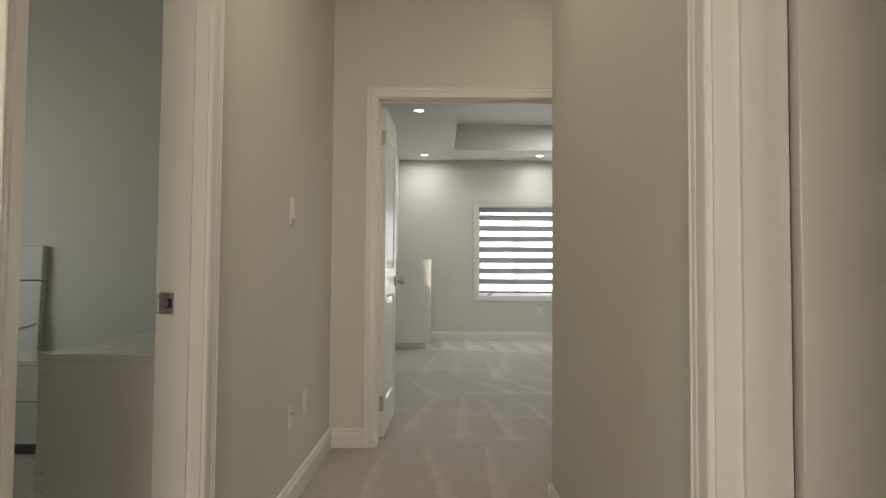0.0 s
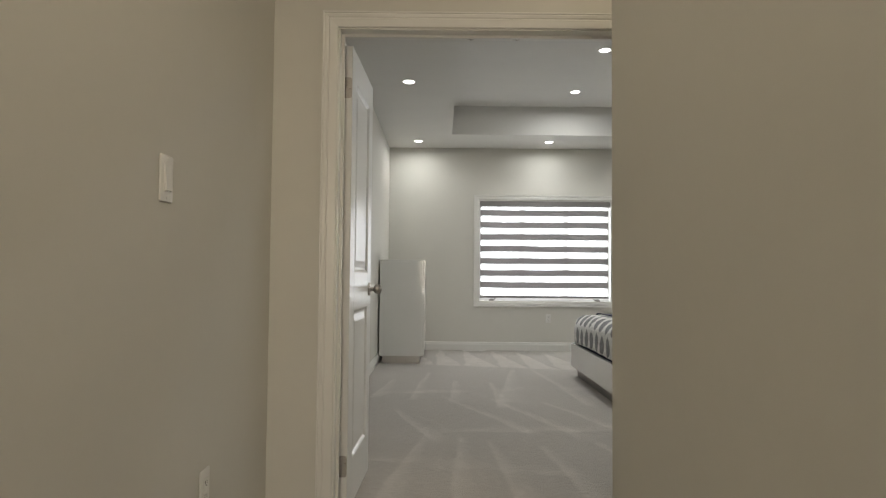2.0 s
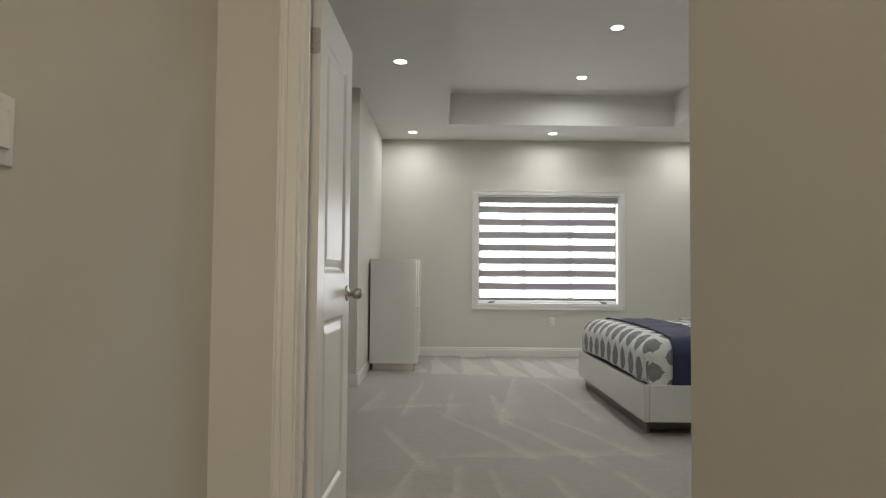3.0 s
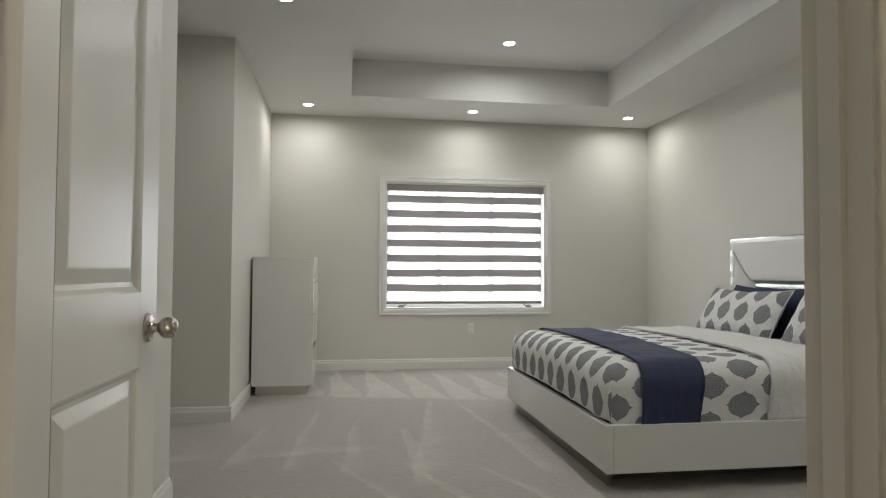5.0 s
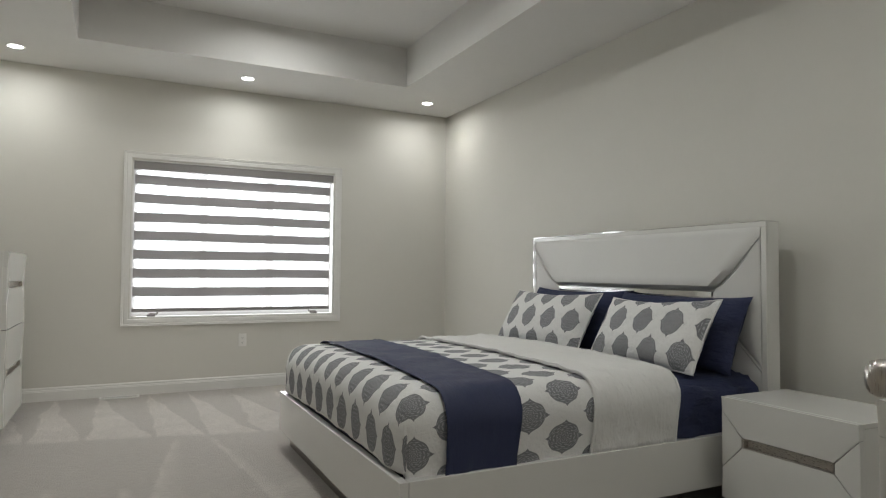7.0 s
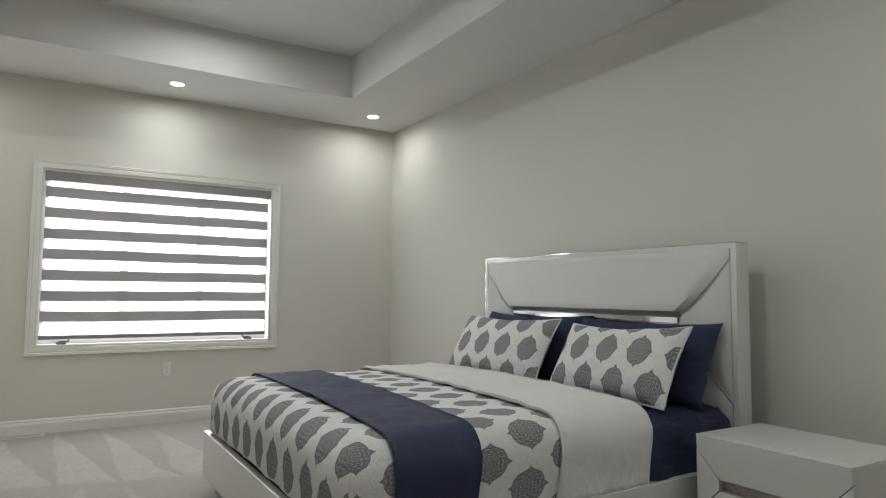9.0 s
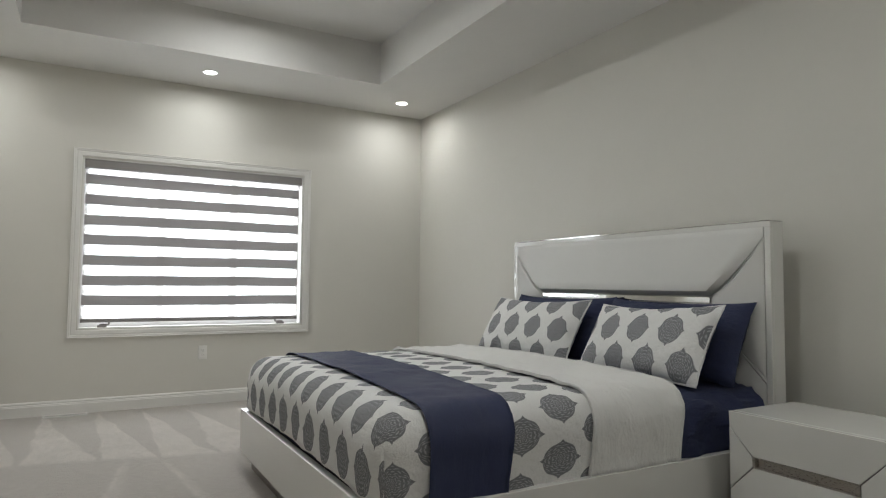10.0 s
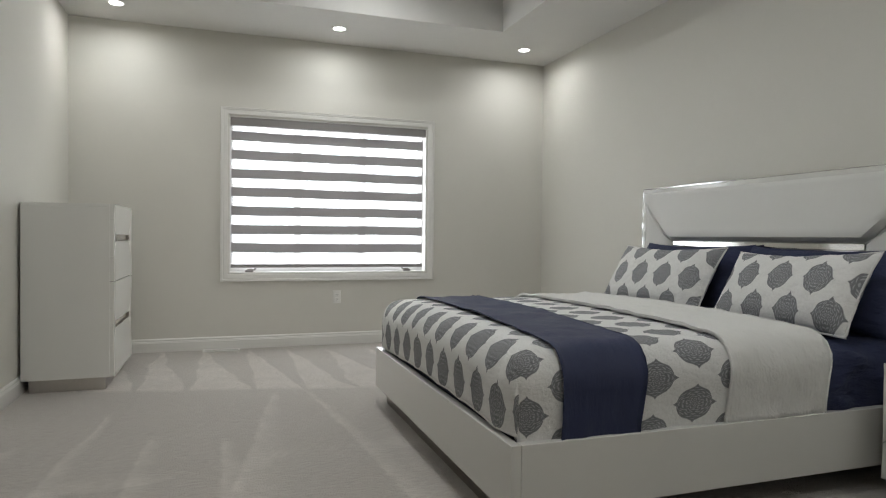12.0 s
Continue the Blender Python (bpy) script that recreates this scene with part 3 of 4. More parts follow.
def strike_plate():
    s = thing("strike_plate", "brushed nickel strike plate on the white jamb", "strike plate")
    y, z, x0, x1 = LW1, 0.903, -0.640, -0.598
    h0, h1 = x0 + 0.018, x1 - 0.006
    bm = bmesh.new()
    add_box(bm, x0, x1, y - 0.003, y, z - 0.029, z - 0.013)
    add_box(bm, x0, x1, y - 0.003, y, z + 0.013, z + 0.029)
    add_box(bm, x0, h0, y - 0.003, y, z - 0.013, z + 0.013)
    add_box(bm, h1, x1, y - 0.003, y, z - 0.013, z + 0.013)
    bmesh.ops.create_cone(bm, cap_ends=True, segments=14, radius1=0.006, radius2=0.006, depth=0.058, matrix=Matrix.Translation((x0 - 0.001, y + 0.002, z)))
    part("plate", bm, NICKEL, s)
    part("hole", box(h0, h1, y - 0.001, y + 0.0005, z - 0.013, z + 0.013), DARK, s, "latch hole with its shade put in as near-black")
    part("tongue", box(h0 + 0.002, h0 + 0.007, y - 0.0025, y - 0.001, z - 0.010, z + 0.010), NICKEL, s)
    for dz in (-0.021, 0.021):
        sc = part("screw", lathe([(0.004, 0), (0.003, 0.0012)], 12), CHROME, s)
        sc.matrix_local = pose((h0 + h1) / 2, y - 0.003, z + dz, 90)


strike_plate()


# ---- wall plates ----
def plate_frame(m, label, name, category, group=""):
    """A wall plate on local x, z with -y into the room."""
    t = thing(name, label, category, group, m=m)
    bm = box(-0.0355, 0.0355, -0.006, 0, -0.058, 0.058, bevel=0.0035, seg=3)
    part("cover_plate", bm, PLASTIC, t, smooth=True)
    for z in (-0.048, 0.048):
        s = part("screw", lathe([(0.0032, 0), (0.0025, 0.001)], 10), PLASTIC, t)
        s.matrix_local = pose(0, -0.006, z, 90)
    return t


def switch(m):
    t = plate_frame(m, "white rocker light switch on the hallway wall", "light_switch", "switch")
    part("surround", boxes((-0.0185, -0.0165, -0.0075, -0.006, -0.034, 0.034), (0.0165, 0.0185, -0.0075, -0.006, -0.034, 0.034), (-0.0165, 0.0165, -0.0075, -0.006, 0.032, 0.034), (-0.0165, 0.0165, -0.0075, -0.006, -0.034, -0.032)), PLASTIC, t)
    r = part("rocker", box(-0.0160, 0.0160, -0.0105, -0.0055, -0.0315, 0.0315, bevel=0.001), PLASTIC, t)
    r.rotation_euler = (radians(-5), 0, 0)


def outlet(m, label):
    t = plate_frame(m, label, "wall_outlet", "outlet", "wall outlets")
    for z in (-0.0195, 0.0195):
        part("socket", box(-0.0165, 0.0165, -0.0085, -0.006, z - 0.014, z + 0.014, bevel=0.002), PLASTIC, t)
        part("slots", boxes((-0.0075, -0.0055, -0.0088, -0.0083, z - 0.003, z + 0.006), (0.0055, 0.0075, -0.0088, -0.0083, z - 0.003, z + 0.005), (-0.002, 0.002, -0.0088, -0.0083, z - 0.010, z - 0.006)), DARK, t, "socket slots with their shade put in as near-black")


def data_plate(m):
    t = plate_frame(m, "white data wall plate with a round jack", "wall_plate", "wall plate")
    j = part("jack", lathe([(0.0065, 0), (0.0065, 0.004), (0.0045, 0.0042), (0.0045, 0.008)], 14), NICKEL, t)
    j.matrix_local = pose(0, -0.006, 0.01, 90)


switch(pose(HW, 2.66, 1.247, 0, 0, 90))
data_plate(pose(HW, 2.685, 0.385, 0, 0, 90))
outlet(pose(HW, 2.965, 0.392, 0, 0, 90), "white duplex outlet low on the hallway wall")
outlet(pose(1.60, NORTH, 0.435, 0, 0, 0), "white duplex outlet below the window")
outlet(pose(WEST, 5.53, 0.42, 0, 0, 90), "white duplex outlet behind the open door")


def floor_vent():
    t = thing("floor_register", "white slotted floor register set in the carpet", "floor vent")
    x0, x1, y0, y1 = 0.452, 0.752, 9.63, 9.73
    part("rim", boxes((x0, x1, y0, y0 + 0.015, 0, 0.007), (x0, x1, y1 - 0.015, y1, 0, 0.007), (x0, x0 + 0.015, y0 + 0.015, y1 - 0.015, 0, 0.007), (x1 - 0.015, x1, y0 + 0.015, y1 - 0.015, 0, 0.007)), PLASTIC, t)
    # flat grey sheet stands in for the shaded hollow below the louvres
    part("duct_shade", box(x0 + 0.015, x1 - 0.015, y0 + 0.015, y1 - 0.015, 0.0005, 0.0015), RAIL, t)
    for i in range(17):
        x = x0 + 0.022 + i * 0.0157
        part("louvre", box(x, x + 0.006, y0 + 0.015, y1 - 0.015, 0.0015, 0.006), PLASTIC, t)


floor_vent()


# ---- recessed lamps ----
def recessed(x, y, z, lens, label):
    t = thing("recessed_light", label, "ceiling light", "recessed ceiling lights", m=pose(x, y, z))
    part("trim_ring", lathe([(0.049, 0.0), (0.049, -0.003), (0.056, -0.005), (0.063, -0.003), (0.064, 0.0)], 32), PLASTIC, t, smooth=True)
    part("lens", lathe([(0.049, -0.0045), (0.049, -0.0035)], 32), lens, t, "glowing frosted lens")
    return t


# six known fittings, then three for the added, unseen pots
for p in POTS:
    recessed(*p, LENS, "small round recessed light lit in the ceiling")
# fittings for the hall's added, unseen fill lamps
for p in HALL_FILLS:
    recessed(*p, HALL_FILL_LENS, "small round recessed light added unseen in the hall ceiling")


# ---- window and blind ----
casing("window_casing", WX0, WX1, WZ1, along_x(NORTH, -1), "white fluted casing round the window", bottom=WZ0)


def window():
    w = tagged(new("window_1"), "white vinyl window with three lights behind a blind", "window", kind="structure")
    y0, y1 = NORTH + 0.10, NORTH + 0.16
    part("lining", boxes((WX0, WX0 + 0.012, NORTH, y0, WZ0, WZ1), (WX1 - 0.012, WX1, NORTH, y0, WZ0, WZ1), (WX0 + 0.012, WX1 - 0.012, NORTH, y0, WZ1 - 0.012, WZ1), (WX0 + 0.012, WX1 - 0.012, NORTH, y0, WZ0, WZ0 + 0.012)), TRIM, w)
    fw = 0.045
    part("window_frame", boxes((WX0, WX0 + fw, y0, y1, WZ0, WZ1), (WX1 - fw, WX1, y0, y1, WZ0, WZ1), (WX0 + fw, WX1 - fw, y0, y1, WZ1 - fw, WZ1), (WX0 + fw, WX1 - fw, y0, y1, WZ0, WZ0 + fw)), VINYL, w)
    third = (WX1 - WX0) / 3
    for i in (1, 2):
        part("mullion", box(WX0 + third * i - 0.028, WX0 + third * i + 0.028, y0, y1, WZ0 + fw, WZ1 - fw), VINYL, w)
    for i in range(3):
        pane = part("pane", box(WX0 + third * i + 0.04, WX0 + third * (i + 1) - 0.04, NORTH + 0.152, NORTH + 0.156, WZ0 + fw, WZ1 - fw), GLASS, w)
        pane.visible_shadow = False


window()


def crank(x, d):
    """Folding casement handle on the sill."""
    c = thing("window_crank", "grey metal window crank handle on the sill", "window crank", "window cranks")
    part("base", box(x - 0.035, x + 0.035, NORTH + 0.012, NORTH + 0.045, WZ0 + 0.012, WZ0 + 0.030, bevel=0.006), RAIL, c)
    part("arm", sweep([(x + 0.02 * d, NORTH + 0.025, WZ0 + 0.032), (x, NORTH + 0.022, WZ0 + 0.036), (x - 0.05 * d, NORTH + 0.020, WZ0 + 0.032)], 0.006), RAIL, c)
    part("knob", lathe([(0.006, 0), (0.008, 0.004), (0.007, 0.018), (0.003, 0.02)], 12), RAIL, c).location = (x - 0.05 * d, NORTH + 0.020, WZ0 + 0.034)


crank(0.83, -1)
crank(2.27, 1)


def zebra_blind():
    b = thing("zebra_blind", "grey and sheer striped zebra blind lowered over the window", "blind")
    x0, x1, yb = WX0 + 0.022, WX1 - 0.028, NORTH + 0.055
    part("cassette", box(WX0 + 0.014, WX1 - 0.014, NORTH + 0.004, NORTH + 0.075, 1.945, WZ1 - 0.0125, bevel=0.003), RAIL, b, "grey fabric-covered headrail")
    period, dark, top, bottom = 0.1635, 0.083, 1.945, 0.735
    rng = random.Random(4)

    def strip(z0, z1, mat, name, off, curl):
        bm = bmesh.new()
        n = 48
        ph = rng.random() * 6
        rows = []
        for z, k in ((z0, 0), ((z0 + z1) / 2, 1), (z1, 2)):
            row = []
            for i in range(n + 1):
                x = x0 + (x1 - x0) * i / n
                dz = 0.0022 * math.sin(3.1 * x + ph) + 0.0012 * math.sin(9 * x + ph * 2)
                row.append(bm.verts.new((x, yb + off + curl * (k == 1) + 0.003 * math.sin(2.3 * x + 1.3 * z), z + dz)))
            rows.append(row)
        for a, c in zip(rows, rows[1:]):
            for i in range(n):
                bm.faces.new((a[i], a[i + 1], c[i + 1], c[i]))
        return part(name, bm, mat, b, smooth=True)

    edges = [1.903 - period * i for i in range(7)]
    upper = top
    for t in edges:
        strip(t, upper, SHEER, "sheer_strip", 0.004, 0.0)
        strip(t - dark, t, BAND, "grey_strip", 0.0, -0.0015)
        upper = t - dark
    strip(bottom, upper, SHEER, "sheer_strip", 0.004, 0.0)
    part("bottom_bar", box(x0 - 0.003, x1 + 0.003, yb - 0.009, yb + 0.012, bottom - 0.032, bottom, bevel=0.005), RAIL, b, "grey bottom bar")


zebra_blind()


# ---- lacquered furniture ----
def hex_front(parent, w, z0, z1, mid, wedge, slot, inset, depth=0.030, back=0.0):
    """One front of the set: two drawers that slope in to a chrome slot, and a wedge at each end. Local x across, -y out."""
    hi, lo = depth, depth - 0.009
    i = inset
    a = lo + (hi - lo) * (wedge - slot) / (z1 - mid - slot)
    b = lo + (hi - lo) * (wedge - slot) / (mid - slot - z0)
    part("drawer_front", plate([(0, z1), (w, z1), (w, mid + wedge), (w - i, mid + slot), (i, mid + slot), (0, mid + wedge)], [hi, hi, a, lo, lo, a], back), LACQ, parent)
    part("drawer_front", plate([(0, z0), (0, mid - wedge), (i, mid - slot), (w - i, mid - slot), (w, mid - wedge), (w, z0)], [hi, b, lo, lo, b, hi], back), LACQ, parent)
    part("end_wedge", plate([(0, mid + wedge), (i, mid + slot), (i, mid - slot), (0, mid - wedge)], [a, lo, lo, b], back), LACQ, parent)
    part("end_wedge", plate([(w, mid - wedge), (w - i, mid - slot), (w - i, mid + slot), (w, mid + wedge)], [b, lo, lo, a], back), LACQ, parent)
    # darker nickel stands in for the dark reflection in the chrome slot
    part("handle_recess", boxes((i + 0.003, w - i - 0.003, -back - 0.002, -back, mid - slot + 0.002, mid + slot - 0.002),
        (i + 0.003, w - i - 0.003, -lo + 0.001, -back, mid - slot + 0.0005, mid - slot + 0.0035), (i + 0.003, w - i - 0.003, -lo + 0.001, -back, mid + slot - 0.0035, mid + slot - 0.0005)), NICKEL, parent, "metal finger pull, darkened in place of its dark reflection")
    for a in (i + 0.001, w - i - 0.012):
        part("pull_end", box(a, a + 0.011, -lo - 0.002, -back - 0.002, mid - slot + 0.004, mid + slot - 0.004), NICKEL, parent)


def case_unit(name, w, d, h, fronts, label, category, m, plinth=0.085, group=""):
    """A lacquered case: local x across the front, y back, z up; fronts are rows of (z0, z1, slot height, wedge)."""
    t = thing(name, label, category, group, m=m)
    for a in (0, w - 0.02):
        part("side_panel", box(a, a + 0.02, 0, d, plinth, h - 0.02, bevel=0.0012, seg=1), LACQ, t)
    part("carcass", box(0.02, w - 0.02, 0.004, d - 0.003, plinth + 0.001, h - 0.021), LACQ, t)
    part("top_panel", box(0, w, 0, d, h - 0.02, h, bevel=0.0025), LACQ, t)
    part("plinth", box(0.05, w - 0.05, 0.03, d - 0.03, 0, plinth), PLINTH, t, "brushed metal plinth")
    for z0, z1, mid, wedge in fronts:
        hex_front(t, w, z0, z1, mid, wedge, 0.020, 0.10)
    return t


case_unit("chest_of_drawers", 0.80, 0.485, 1.18, ((0.692, 1.18, 0.965, 0.118), (0.088, 0.688, 0.405, 0.118)), "tall glossy white chest of drawers on a metal plinth", "chest of drawers",
          pose(-0.063, 8.39, 0, 0, 0, 90))
case_unit("nightstand", 0.60, 0.415, 0.53, ((0.088, 0.53, 0.345, 0.125),), "glossy white nightstand with a slotted front beside the bed", "nightstand", pose(3.03, 5.655, 0, 0, 0, -90))
case_unit("dresser", 1.40, 0.48, 0.86, ((0.48, 0.86, 0.70, 0.10), (0.088, 0.476, 0.30, 0.10)), "long glossy white dresser against the doorway wall", "dresser", pose(3.15, 4.265, 0, 0, 0, 180))
case_unit("dresser", 1.30, 0.36, 0.75, ((0.415, 0.75, 0.60, 0.09), (0.088, 0.411, 0.27, 0.09)), "long glossy white dresser in the side bedroom", "dresser", pose(-1.012, 3.11, 0, 0, 0, -90))


# ---- bed ----
BX0, BX1, BY0, BY1, RT = 1.484, 3.442, 5.735, 7.64, 0.330


def bed():
    b = thing("bed", "low glossy white bed with an upholstered headboard", "bed")
    z0 = 0.098
    part("foot_rail", box(BX0, BX0 + 0.035, BY0, BY1, z0, RT, bevel=0.003), LACQ, b)
    part("side_rail", box(BX0 + 0.036, BX1, BY0, BY0 + 0.035, z0, RT, bevel=0.003), LACQ, b)
    part("side_rail", box(BX0 + 0.036, BX1, BY1 - 0.035, BY1, z0, RT, bevel=0.003), LACQ, b)
    part("plinth", boxes((BX0 + 0.058, BX0 + 0.078, BY0 + 0.13, BY1 - 0.04, 0, z0), (BX0 + 0.078, BX1, BY0 + 0.24, BY0 + 0.26, 0, z0), (BX0 + 0.078, BX1, BY1 - 0.06, BY1 - 0.04, 0, z0)), DARK_PLINTH, b, "dark brushed metal plinth")
    # solid block; the shade below the mattress is put into its near-black colour
    part("slat_base", box(BX0 + 0.036, BX1, BY0 + 0.036, BY1 - 0.036, z0, 0.29), DARK, b)
    # headboard: local frame x across from y1 down to y0, -y out to the room
    hb = new("headboard")
    hb.parent = b
    x0, ya, yb, top = 3.445, 5.748, 7.742, 1.340
    hb.matrix_local = pose(x0, yb, 0, 0, 0, -90)
    w = yb - ya
    part("back_board", box(0, w, 0.012, 0.09, 0, top, bevel=0.003), LACQ, hb)
    part("frame_top", box(0, w, -0.006, 0.012, top - 0.028, top, bevel=0.002), LACQ, hb)
    part("frame_side", box(0, 0.030, -0.006, 0.012, 0, top - 0.028, bevel=0.002), LACQ, hb)
    part("frame_side", box(w - 0.030, w, -0.006, 0.012, 0, top - 0.028, bevel=0.002), LACQ, hb)
    part("chrome_edge", box(0.0, w, -0.008, 0.0915, top + 0.0005, top + 0.004), CHROME, hb, "thin polished chrome edge")
    part("chrome_edge", box(-0.0035, -0.0005, -0.008, 0.05, 0.4, top), CHROME, hb, "thin polished chrome edge")
    L, R, zt, zs, zc = 0.031, w - 0.031, top - 0.029, 1.262, 0.985
    inL, inR = 0.325, w - 0.325

    def cushion(name, poly, puff, label=""):
        """An upholstered panel that swells towards its middle; poly runs round in x, z."""
        bm = bmesh.new()
        n = len(poly)
        cu, cv = sum(p[0] for p in poly) / n, sum(p[1] for p in poly) / n
        dense = []
        for i in range(n):
            (u0, v0), (u1, v1) = poly[i], poly[(i + 1) % n]
            dense += [(u0 + (u1 - u0) * k / 10, v0 + (v1 - v0) * k / 10) for k in range(10)]
        steps = (0.0, 0.012, 0.03, 0.07, 0.15, 0.3, 0.5, 0.75)
        loops = [[bm.verts.new((u, 0.012, v)) for u, v in dense]]
        for s in steps:
            out = 0.004 + puff * (1 - (1 - min(s / 0.5, 1)) ** 2) ** 0.8
            loops.append([bm.verts.new((u + (cu - u) * s, -out, v + (cv - v) * s)) for u, v in dense])
        for p, q in zip(loops, loops[1:]):
            for i in range(len(dense)):
                j = (i + 1) % len(dense)
                bm.faces.new((p[i], p[j], q[j], q[i]))
        bm.faces.new(loops[-1])
        bmesh.ops.recalc_face_normals(bm, faces=bm.faces)
        return part(name, bm, LEATHER, hb, label, smooth=True)

    g = 0.003
    SEAM = [k / 12 for k in range(13)]

    def seam(q, side):
        """The bowed seam from the chrome band (q = 0) out to the frame (q = 1)."""
        k = q ** 0.80
        return (inL + (L - inL) * k if side < 0 else inR + (R - inR) * k), zc + (zs - zc) * q

    # the upper panel rolls forward towards its lower edge
    bm = bmesh.new()
    rows = []
    for q in SEAM + [1.15, 1.4, 1.7, 2.0]:
        f = min(q, 1.0)
        z = zc + (zs - zc) * f + (zt - zs) * max(0.0, q - 1.0)
        v = (z - zc) / (zt - zc)
        x0_, x1_ = seam(f, -1)[0] + g, seam(f, 1)[0] - g
        row = []
        for i in range(-1, 42):
            e = min(1.0, max(0.0, i / 40))
            side = min(1.0, min(e, 1 - e) * (x1_ - x0_) / 0.06)
            out = 0.004 + (0.010 + 0.044 * (1 - v) ** 1.2 * min(1.0, v / 0.10) ** 0.5) * (0.36 + 0.64 * (1 - (1 - side) ** 2.2)) * min(1.0, (1 - v) / 0.05 + 0.02)
            if i in (-1, 41):
                out = 0.0
            row.append(bm.verts.new((x0_ + (x1_ - x0_) * e, -out, z + g)))
        rows.append(row)
    rows.insert(0, [bm.verts.new((v.co.x, 0.012, v.co.z)) for v in rows[0]])
    for p, q in zip(rows, rows[1:]):
        for i in range(42):
            bm.faces.new((p[i], p[i + 1], q[i + 1], q[i]))
    bmesh.ops.recalc_face_normals(bm, faces=bm.faces)
    part("upper_cushion", bm, LEATHER, hb, "white upholstered panel rolling forward at its lower edge", smooth=True)
    left = [(seam(q, -1)[0] - g, seam(q, -1)[1] - 0.008) for q in reversed(SEAM[:-1])]
    right = [(seam(q, 1)[0] + g, seam(q, 1)[1] - 0.008) for q in SEAM[:-1]]
    cushion("side_cushion", [(L + g, zs - 0.01)] + left + [(inL - g, 0.90), (L + g, 0.61)], 0.016)
    cushion("side_cushion", [(R - g, 0.61), (inR + g, 0.90)] + right + [(R - g, zs - 0.01)], 0.016)
    cushion("lower_cushion", [(L + g, 0.585), (inL + g, 0.88), (inR - g, 0.88), (R - g, 0.585), (R - g, 0.30), (L + g, 0.30)], 0.024)
    part("chrome_band", boxes((inL + 0.004, inR - 0.004, -0.010, 0.012, zc - 0.034, zc - 0.006), (inL + 0.004, inR - 0.004, -0.004, 0.012, 0.885, zc - 0.038)), CHROME, hb, "polished chrome band across the headboard")
    for side in (-1, 1):
        part("piping", sweep([(seam(q, side)[0], -0.005, seam(q, side)[1] - 0.003) for q in SEAM], 0.0042), LEATHER, hb)
    for p, q in (((L, 0.60), (inL, 0.89)), ((R, 0.60), (inR, 0.89))):
        part("piping", sweep([(p[0], -0.004, p[1]), ((p[0] + q[0]) / 2, -0.007, (p[1] + q[1]) / 2), (q[0], -0.006, q[1])], 0.005), LEATHER, hb)


bed()

# ---- bedding: every cloth lies on one rounded mattress form ----
MX, MY0, MY1, MZ, MR = 1.507, 5.766, 7.640, 0.622, 0.13


def fold(d, r):
    """Where cloth goes d metres past the flat's edge: out and down."""
    q = r * math.pi / 2
    if d <= 0:
        return d, 0.0
    if d < q:
        return r * math.sin(d / r), r * (1 - math.cos(d / r))
    return r, r + d - q


def lay(s, t, off, lean=0.0):
    """The place of the cloth's point: s runs from the foot's flat edge to the head, t from the near flat edge to the far one."""
    r = MR + off
    ox, zx = fold(-s, r)
    width = (MY1 - MR) - (MY0 + MR)
    oy0, zy0 = fold(-t, r)
    oy1, zy1 = fold(t - width, r)
    zy = max(zy0, zy1)
    z = (zx ** 4 + zy ** 4) ** 0.25
    tuck = 1 - 0.28 * min(1.0, min(zx, zy) / 0.16)
    x = MX + MR - (ox * tuck if zx > 0 else ox)
    if zy0 > 0:
        y = MY0 + MR - oy0 * tuck
    elif zy1 > 0:
        y = MY1 - MR + oy1 * tuck
    else:
        y = MY0 + MR + t
    crown = 0.016 * max(0.0, 1 - ((t - width / 2) / (width / 2)) ** 2) if 0 < t < width else 0.0
    return Vector((x - lean * min(zy, 0.3) * min(1.0, max(0.0, s / 0.2)), y, MZ + off - z + crown))


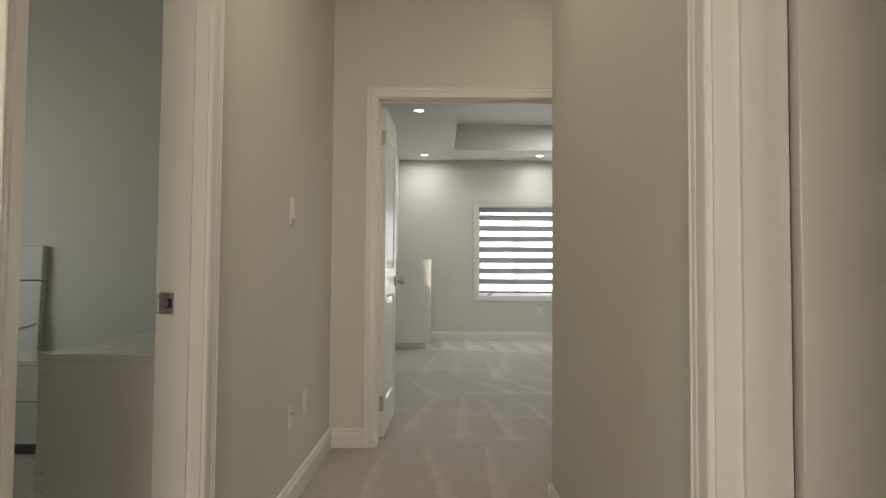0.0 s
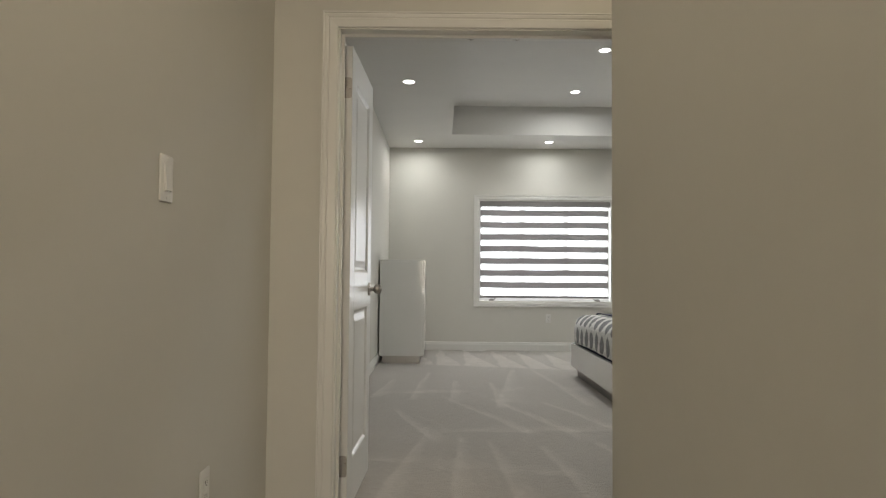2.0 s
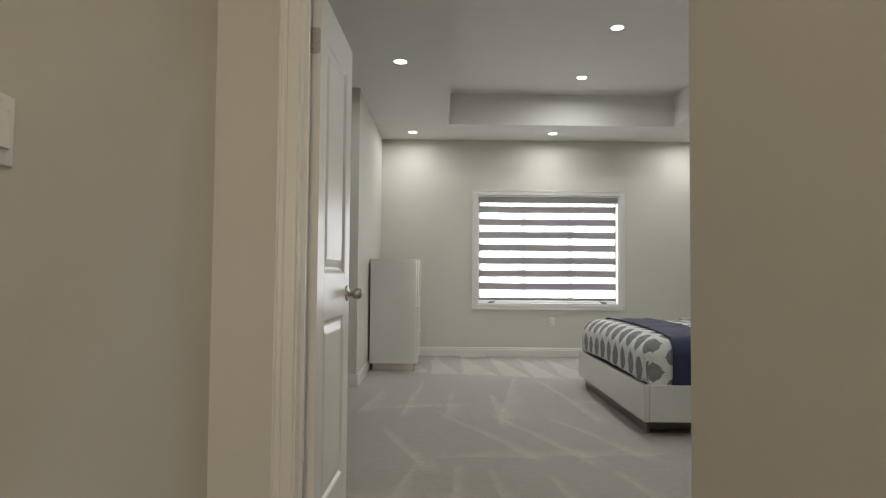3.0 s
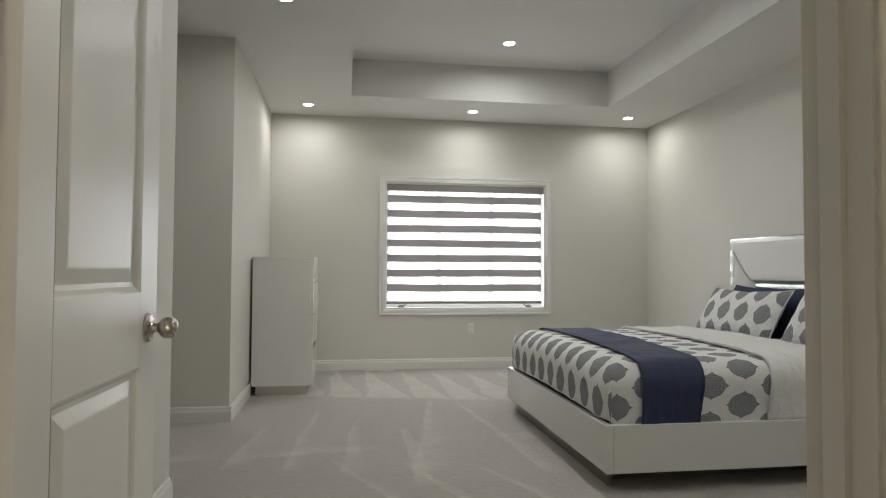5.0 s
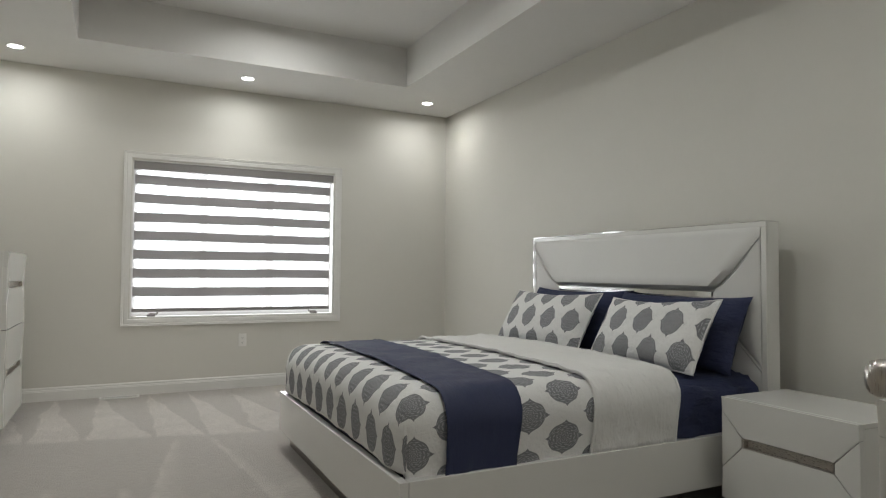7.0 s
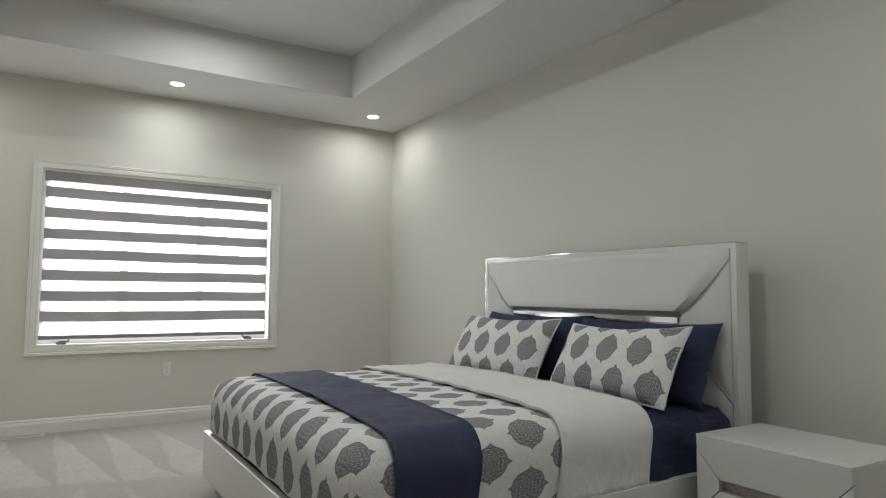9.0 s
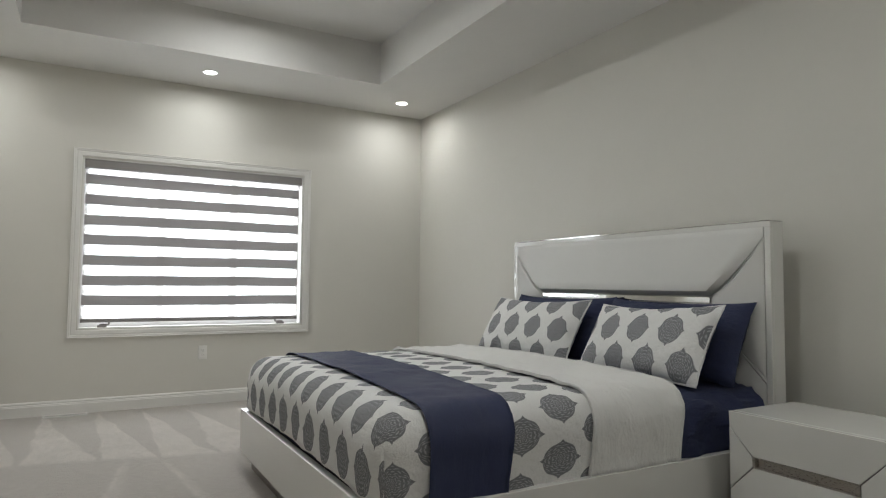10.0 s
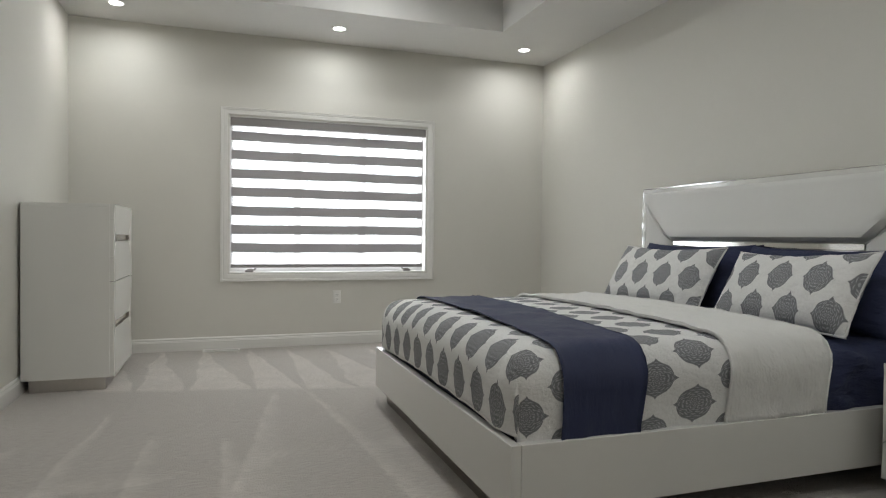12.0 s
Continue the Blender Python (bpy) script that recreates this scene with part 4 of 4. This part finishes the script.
def cloth(name, mat, label, category, s0, s1, drop0, drop1, off, lean=0.0, low=0.0, skew=0.0, foot=None, step=0.022, wrinkle=0.004, scale=5.0, hem=0.012, seed=0.0, stretch=(1, 1), cord=0.0):
    """A sheet from s0 to s1, hanging drop0 and drop1 past the near and far flat edges."""
    width = (MY1 - MR) - (MY0 + MR)
    ns, nt = max(4, int((s1 - s0) / step)), int((drop0 + width + drop1) / step)
    bm = bmesh.new()
    uvl = bm.loops.layers.uv.new("UVMap")
    grid, uv = [], {}
    for i in range(ns + 1):
        row = []
        for j in range(nt + 1):
            s, t = s0 + (s1 - s0) * i / ns, -drop0 + (drop0 + width + drop1) * j / nt
            s += skew * min(1.0, max(0.0, t / width))
            p = lay(s, t, off, lean)
            a, b2 = lay(s + 0.004, t, off, lean) - p, lay(s, t + 0.004, off, lean) - p
            nrm = a.cross(b2)
            nrm = nrm.normalized() if nrm.length > 1e-9 else Vector((0, 0, 1))
            hang = min(1.0, max(0.0, max(-t, t - width, -s) / 0.12))
            q = Vector((s * scale * stretch[0], t * scale * stretch[1], seed))
            bend = noise.noise(q) + 0.5 * noise.noise(q * 2.3) + 0.3 * noise.noise(q * 5.1)
            ripple = math.sin((s if t < 0 or t > width else t) * 21 + 3 * noise.noise(q)) * hang
            d = wrinkle * (abs(bend) * 1.3 + 0.2) + wrinkle * 0.9 * max(0.0, ripple)
            if s0 > -0.2:
                edge = min(i, ns - i) / ns * (s1 - s0)
                d += 0.004 * max(0.0, 1 - edge / 0.02)
            v = bm.verts.new(p + nrm * d - Vector((0, 0, low)))
            uv[v] = (s - 0.257, t + 0.288)
            row.append(v)
        grid.append(row)
    for a, b2 in zip(grid, grid[1:]):
        for j in range(nt):
            f = bm.faces.new((a[j], b2[j], b2[j + 1], a[j + 1]))
            for lp in f.loops:
                lp[uvl].uv = uv[lp.vert]
    edges = [[v.co.copy() for v in grid[k]] for k in ((0, ns) if s0 > -0.2 else (0,))]
    t = thing(name, label, category)
    ob = part("cloth", bm, mat, t, smooth=True)
    ob.data.shade_smooth()
    if cord:
        for line in edges:
            part("hem", sweep(line[::2], cord, 6), mat if mat is not MEDAL else WHITE, t, smooth=True)
    sol = ob.modifiers.new("thickness", "SOLIDIFY")
    sol.thickness, sol.offset = hem, -1
    return t


def mattress():
    bm = box(BX0 + 0.040, BX1 - 0.004, MY0 + 0.022, MY1 - 0.022, 0.291, MZ - 0.052, bevel=0.075, seg=5)
    m = tagged(part("mattress", bm, NAVY, smooth=True), "mattress in a dark navy fitted sheet on the bed", "mattress")
    return m


mattress()
Q = MR * math.pi / 2
SIDE = Q + 0.190
cloth("fitted_sheet", NAVY, "wrinkled dark navy fitted sheet at the head of the mattress", "bedsheet", 1.12, 1.775, SIDE - 0.055, SIDE - 0.055, -0.012, low=0.045, wrinkle=0.020, scale=7, hem=0.003, seed=9.0, stretch=(0.26, 2.8))
cloth("duvet", MEDAL, "white duvet printed with grey medallions over the mattress", "duvet", -(Q + 0.148), 0.80, SIDE, SIDE, 0.0, lean=0.15, wrinkle=0.006, hem=0.022, scale=4.5, cord=0.003)
cloth("folded_sheet", WHITE, "plain white sheet folded back across the bed", "bedsheet", 0.752, 1.222, SIDE - 0.004, SIDE - 0.004, 0.013, lean=0.15, wrinkle=0.012, hem=0.012, scale=5, seed=3.0, cord=0.0035)
cloth("bed_runner", SATIN, "dark navy bed runner laid across the duvet", "bed runner", 0.042, 0.380, SIDE + 0.004, SIDE + 0.004, 0.009, lean=0.15, skew=0.045, wrinkle=0.009, hem=0.004, seed=5.0, cord=0.0022)


def pillow(name, w, h, thick, mat, label, m, flange=0.0, seed=0.0, group="", shift=(0.0, 0.0)):
    """A stuffed pillow: local x across, z up, y through it, resting on its lower edge at z = 0."""
    t = thing(name, label, "pillow", group, m=m)
    bm = bmesh.new()
    uvl = bm.loops.layers.uv.new("UVMap")
    n1, n2 = 44, 30
    uv = {}
    sheets = []
    for side in (-1, 1):
        grid = []
        for i in range(n1 + 1):
            row = []
            for j in range(n2 + 1):
                a, b = 2 * i / n1 - 1, 2 * j / n2 - 1
                fa = max(0.0, 1 - abs(a) ** 2.6)
                fb = max(0.0, 1 - abs(b) ** 2.6)
                th = thick / 2 * (fa * fb) ** 0.5
                pinch_x = 1 - 0.055 * (1 - abs(b) ** 2) * (abs(a) ** 6)
                pinch_z = 1 - 0.085 * (1 - abs(a) ** 2) * (abs(b) ** 6)
                q = Vector((a * 2.2 + seed, b * 1.8, side * 3.0))
                th *= 1 + 0.10 * noise.noise(q)
                wr = 0.006 * noise.noise(q * 3.4) * (fa * fb) ** 0.3 * (1.6 - fa * fb)
                x, z = a * w / 2 * pinch_x, h / 2 + b * h / 2 * pinch_z
                z -= 0.02 * (1 - abs(a)) * (b > 0) * b
                if i in (0, n1) or j in (0, n2):
                    v = sheets[0][i][j] if side == 1 else bm.verts.new((x, 0, z))
                else:
                    v = bm.verts.new((x, side * th + wr, z))
                uv[v] = (z * 1.057 + shift[0], x * 0.95 + shift[1])
                row.append(v)
            grid.append(row)
        sheets.append(grid)
        for p, q2 in zip(grid, grid[1:]):
            for j in range(n2):
                vs = (p[j], q2[j], q2[j + 1], p[j + 1])
                f = bm.faces.new(vs if side == -1 else tuple(reversed(vs)))
                for lp in f.loops:
                    lp[uvl].uv = uv[lp.vert]
    g0 = sheets[0]
    rim = [g0[i][0].co.copy() for i in range(n1 + 1)] + [g0[n1][j].co.copy() for j in range(1, n2 + 1)] + [g0[i][n2].co.copy() for i in range(n1 - 1, -1, -1)] + [g0[0][j].co.copy() for j in range(n2 - 1, -1, -1)]
    body = part("pillowcase", bm, mat, t, smooth=True)
    body.data.shade_smooth()
    if flange:
        part("piping", sweep(rim, flange), WHITE, t, "white piped edge", smooth=True)
    return t


# navy sleeping pillows lean on the headboard, patterned ones lean on them
pillow("pillow", 0.92, 0.418, 0.18, NAVY, "dark navy pillow leaning on the headboard", pose(3.235, 6.255, 0.582, -24, 0, -90), seed=1.0, group="navy pillows")
pillow("pillow", 0.94, 0.424, 0.18, NAVY, "dark navy pillow leaning on the headboard", pose(3.235, 7.155, 0.582, -24, 0, -90), seed=2.0, group="navy pillows")
pillow("pillow", 0.80, 0.405, 0.16, MEDAL, "white pillow printed with grey medallions", pose(3.02, 6.215, 0.588, -30, -1.5, -92), flange=0.005, seed=3.0, shift=(-0.075, 0.083), group="patterned pillows")
pillow("pillow", 0.87, 0.41, 0.15, MEDAL, "white pillow printed with grey medallions", pose(3.01, 7.135, 0.594, -30, 0, -88), flange=0.005, seed=4.0, shift=(-0.022, -0.014), group="patterned pillows")


# ---- side bedroom furniture ----
def side_bed():
    b = thing("bed", "grey-white bed with a tall panelled headboard in the side bedroom", "bed")
    tilt = pose(0, 3.955, 0, -3.2)
    lower = part("headboard", box(-3.55, -2.395, -0.03, 0.05, 0.0, 0.925, bevel=0.006), LEATHER, b)
    upper = part("headboard_rail", box(-3.56, -2.385, -0.04, 0.05, 0.930, 1.150, bevel=0.012, seg=3), LEATHER, b)
    welt = part("piping", sweep([(-3.0, -0.034, 0.30), (-2.55, -0.036, 0.62), (-2.42, -0.036, 0.66)], 0.005), LEATHER, b)
    for ob in (lower, upper, welt):
        ob.matrix_local = tilt
    part("side_rail", box(-3.5, -2.62, 1.9, 3.85, 0.1, 0.34, bevel=0.004), LACQ, b)
    part("plinth", box(-3.4, -2.7, 2.0, 3.8, 0, 0.1), PLINTH, b)


side_bed()


def plain_nightstand(w, d, h, m):
    """A case with two flat drawer fronts: local x across the front, y back."""
    t = thing("nightstand", "glossy white two-drawer nightstand in the side bedroom", "nightstand", m=m)
    part("carcass", box(0, w, 0.0, d, 0.06, h - 0.022, bevel=0.0015, seg=1), LACQ, t)
    part("top_panel", box(-0.004, w + 0.004, -0.022, d, h - 0.0215, h, bevel=0.002), LACQ, t)
    part("plinth", box(0.03, w - 0.03, 0.02, d - 0.02, 0, 0.06), DARK_PLINTH, t, "dark metal plinth")
    for z0, z1 in ((0.062, 0.285), (0.289, h - 0.024)):
        part("drawer_front", box(0.001, w - 0.001, -0.020, -0.0005, z0, z1, bevel=0.002), LACQ, t)


plain_nightstand(0.50, 0.42, 0.505, pose(-2.47, 3.44, 0))
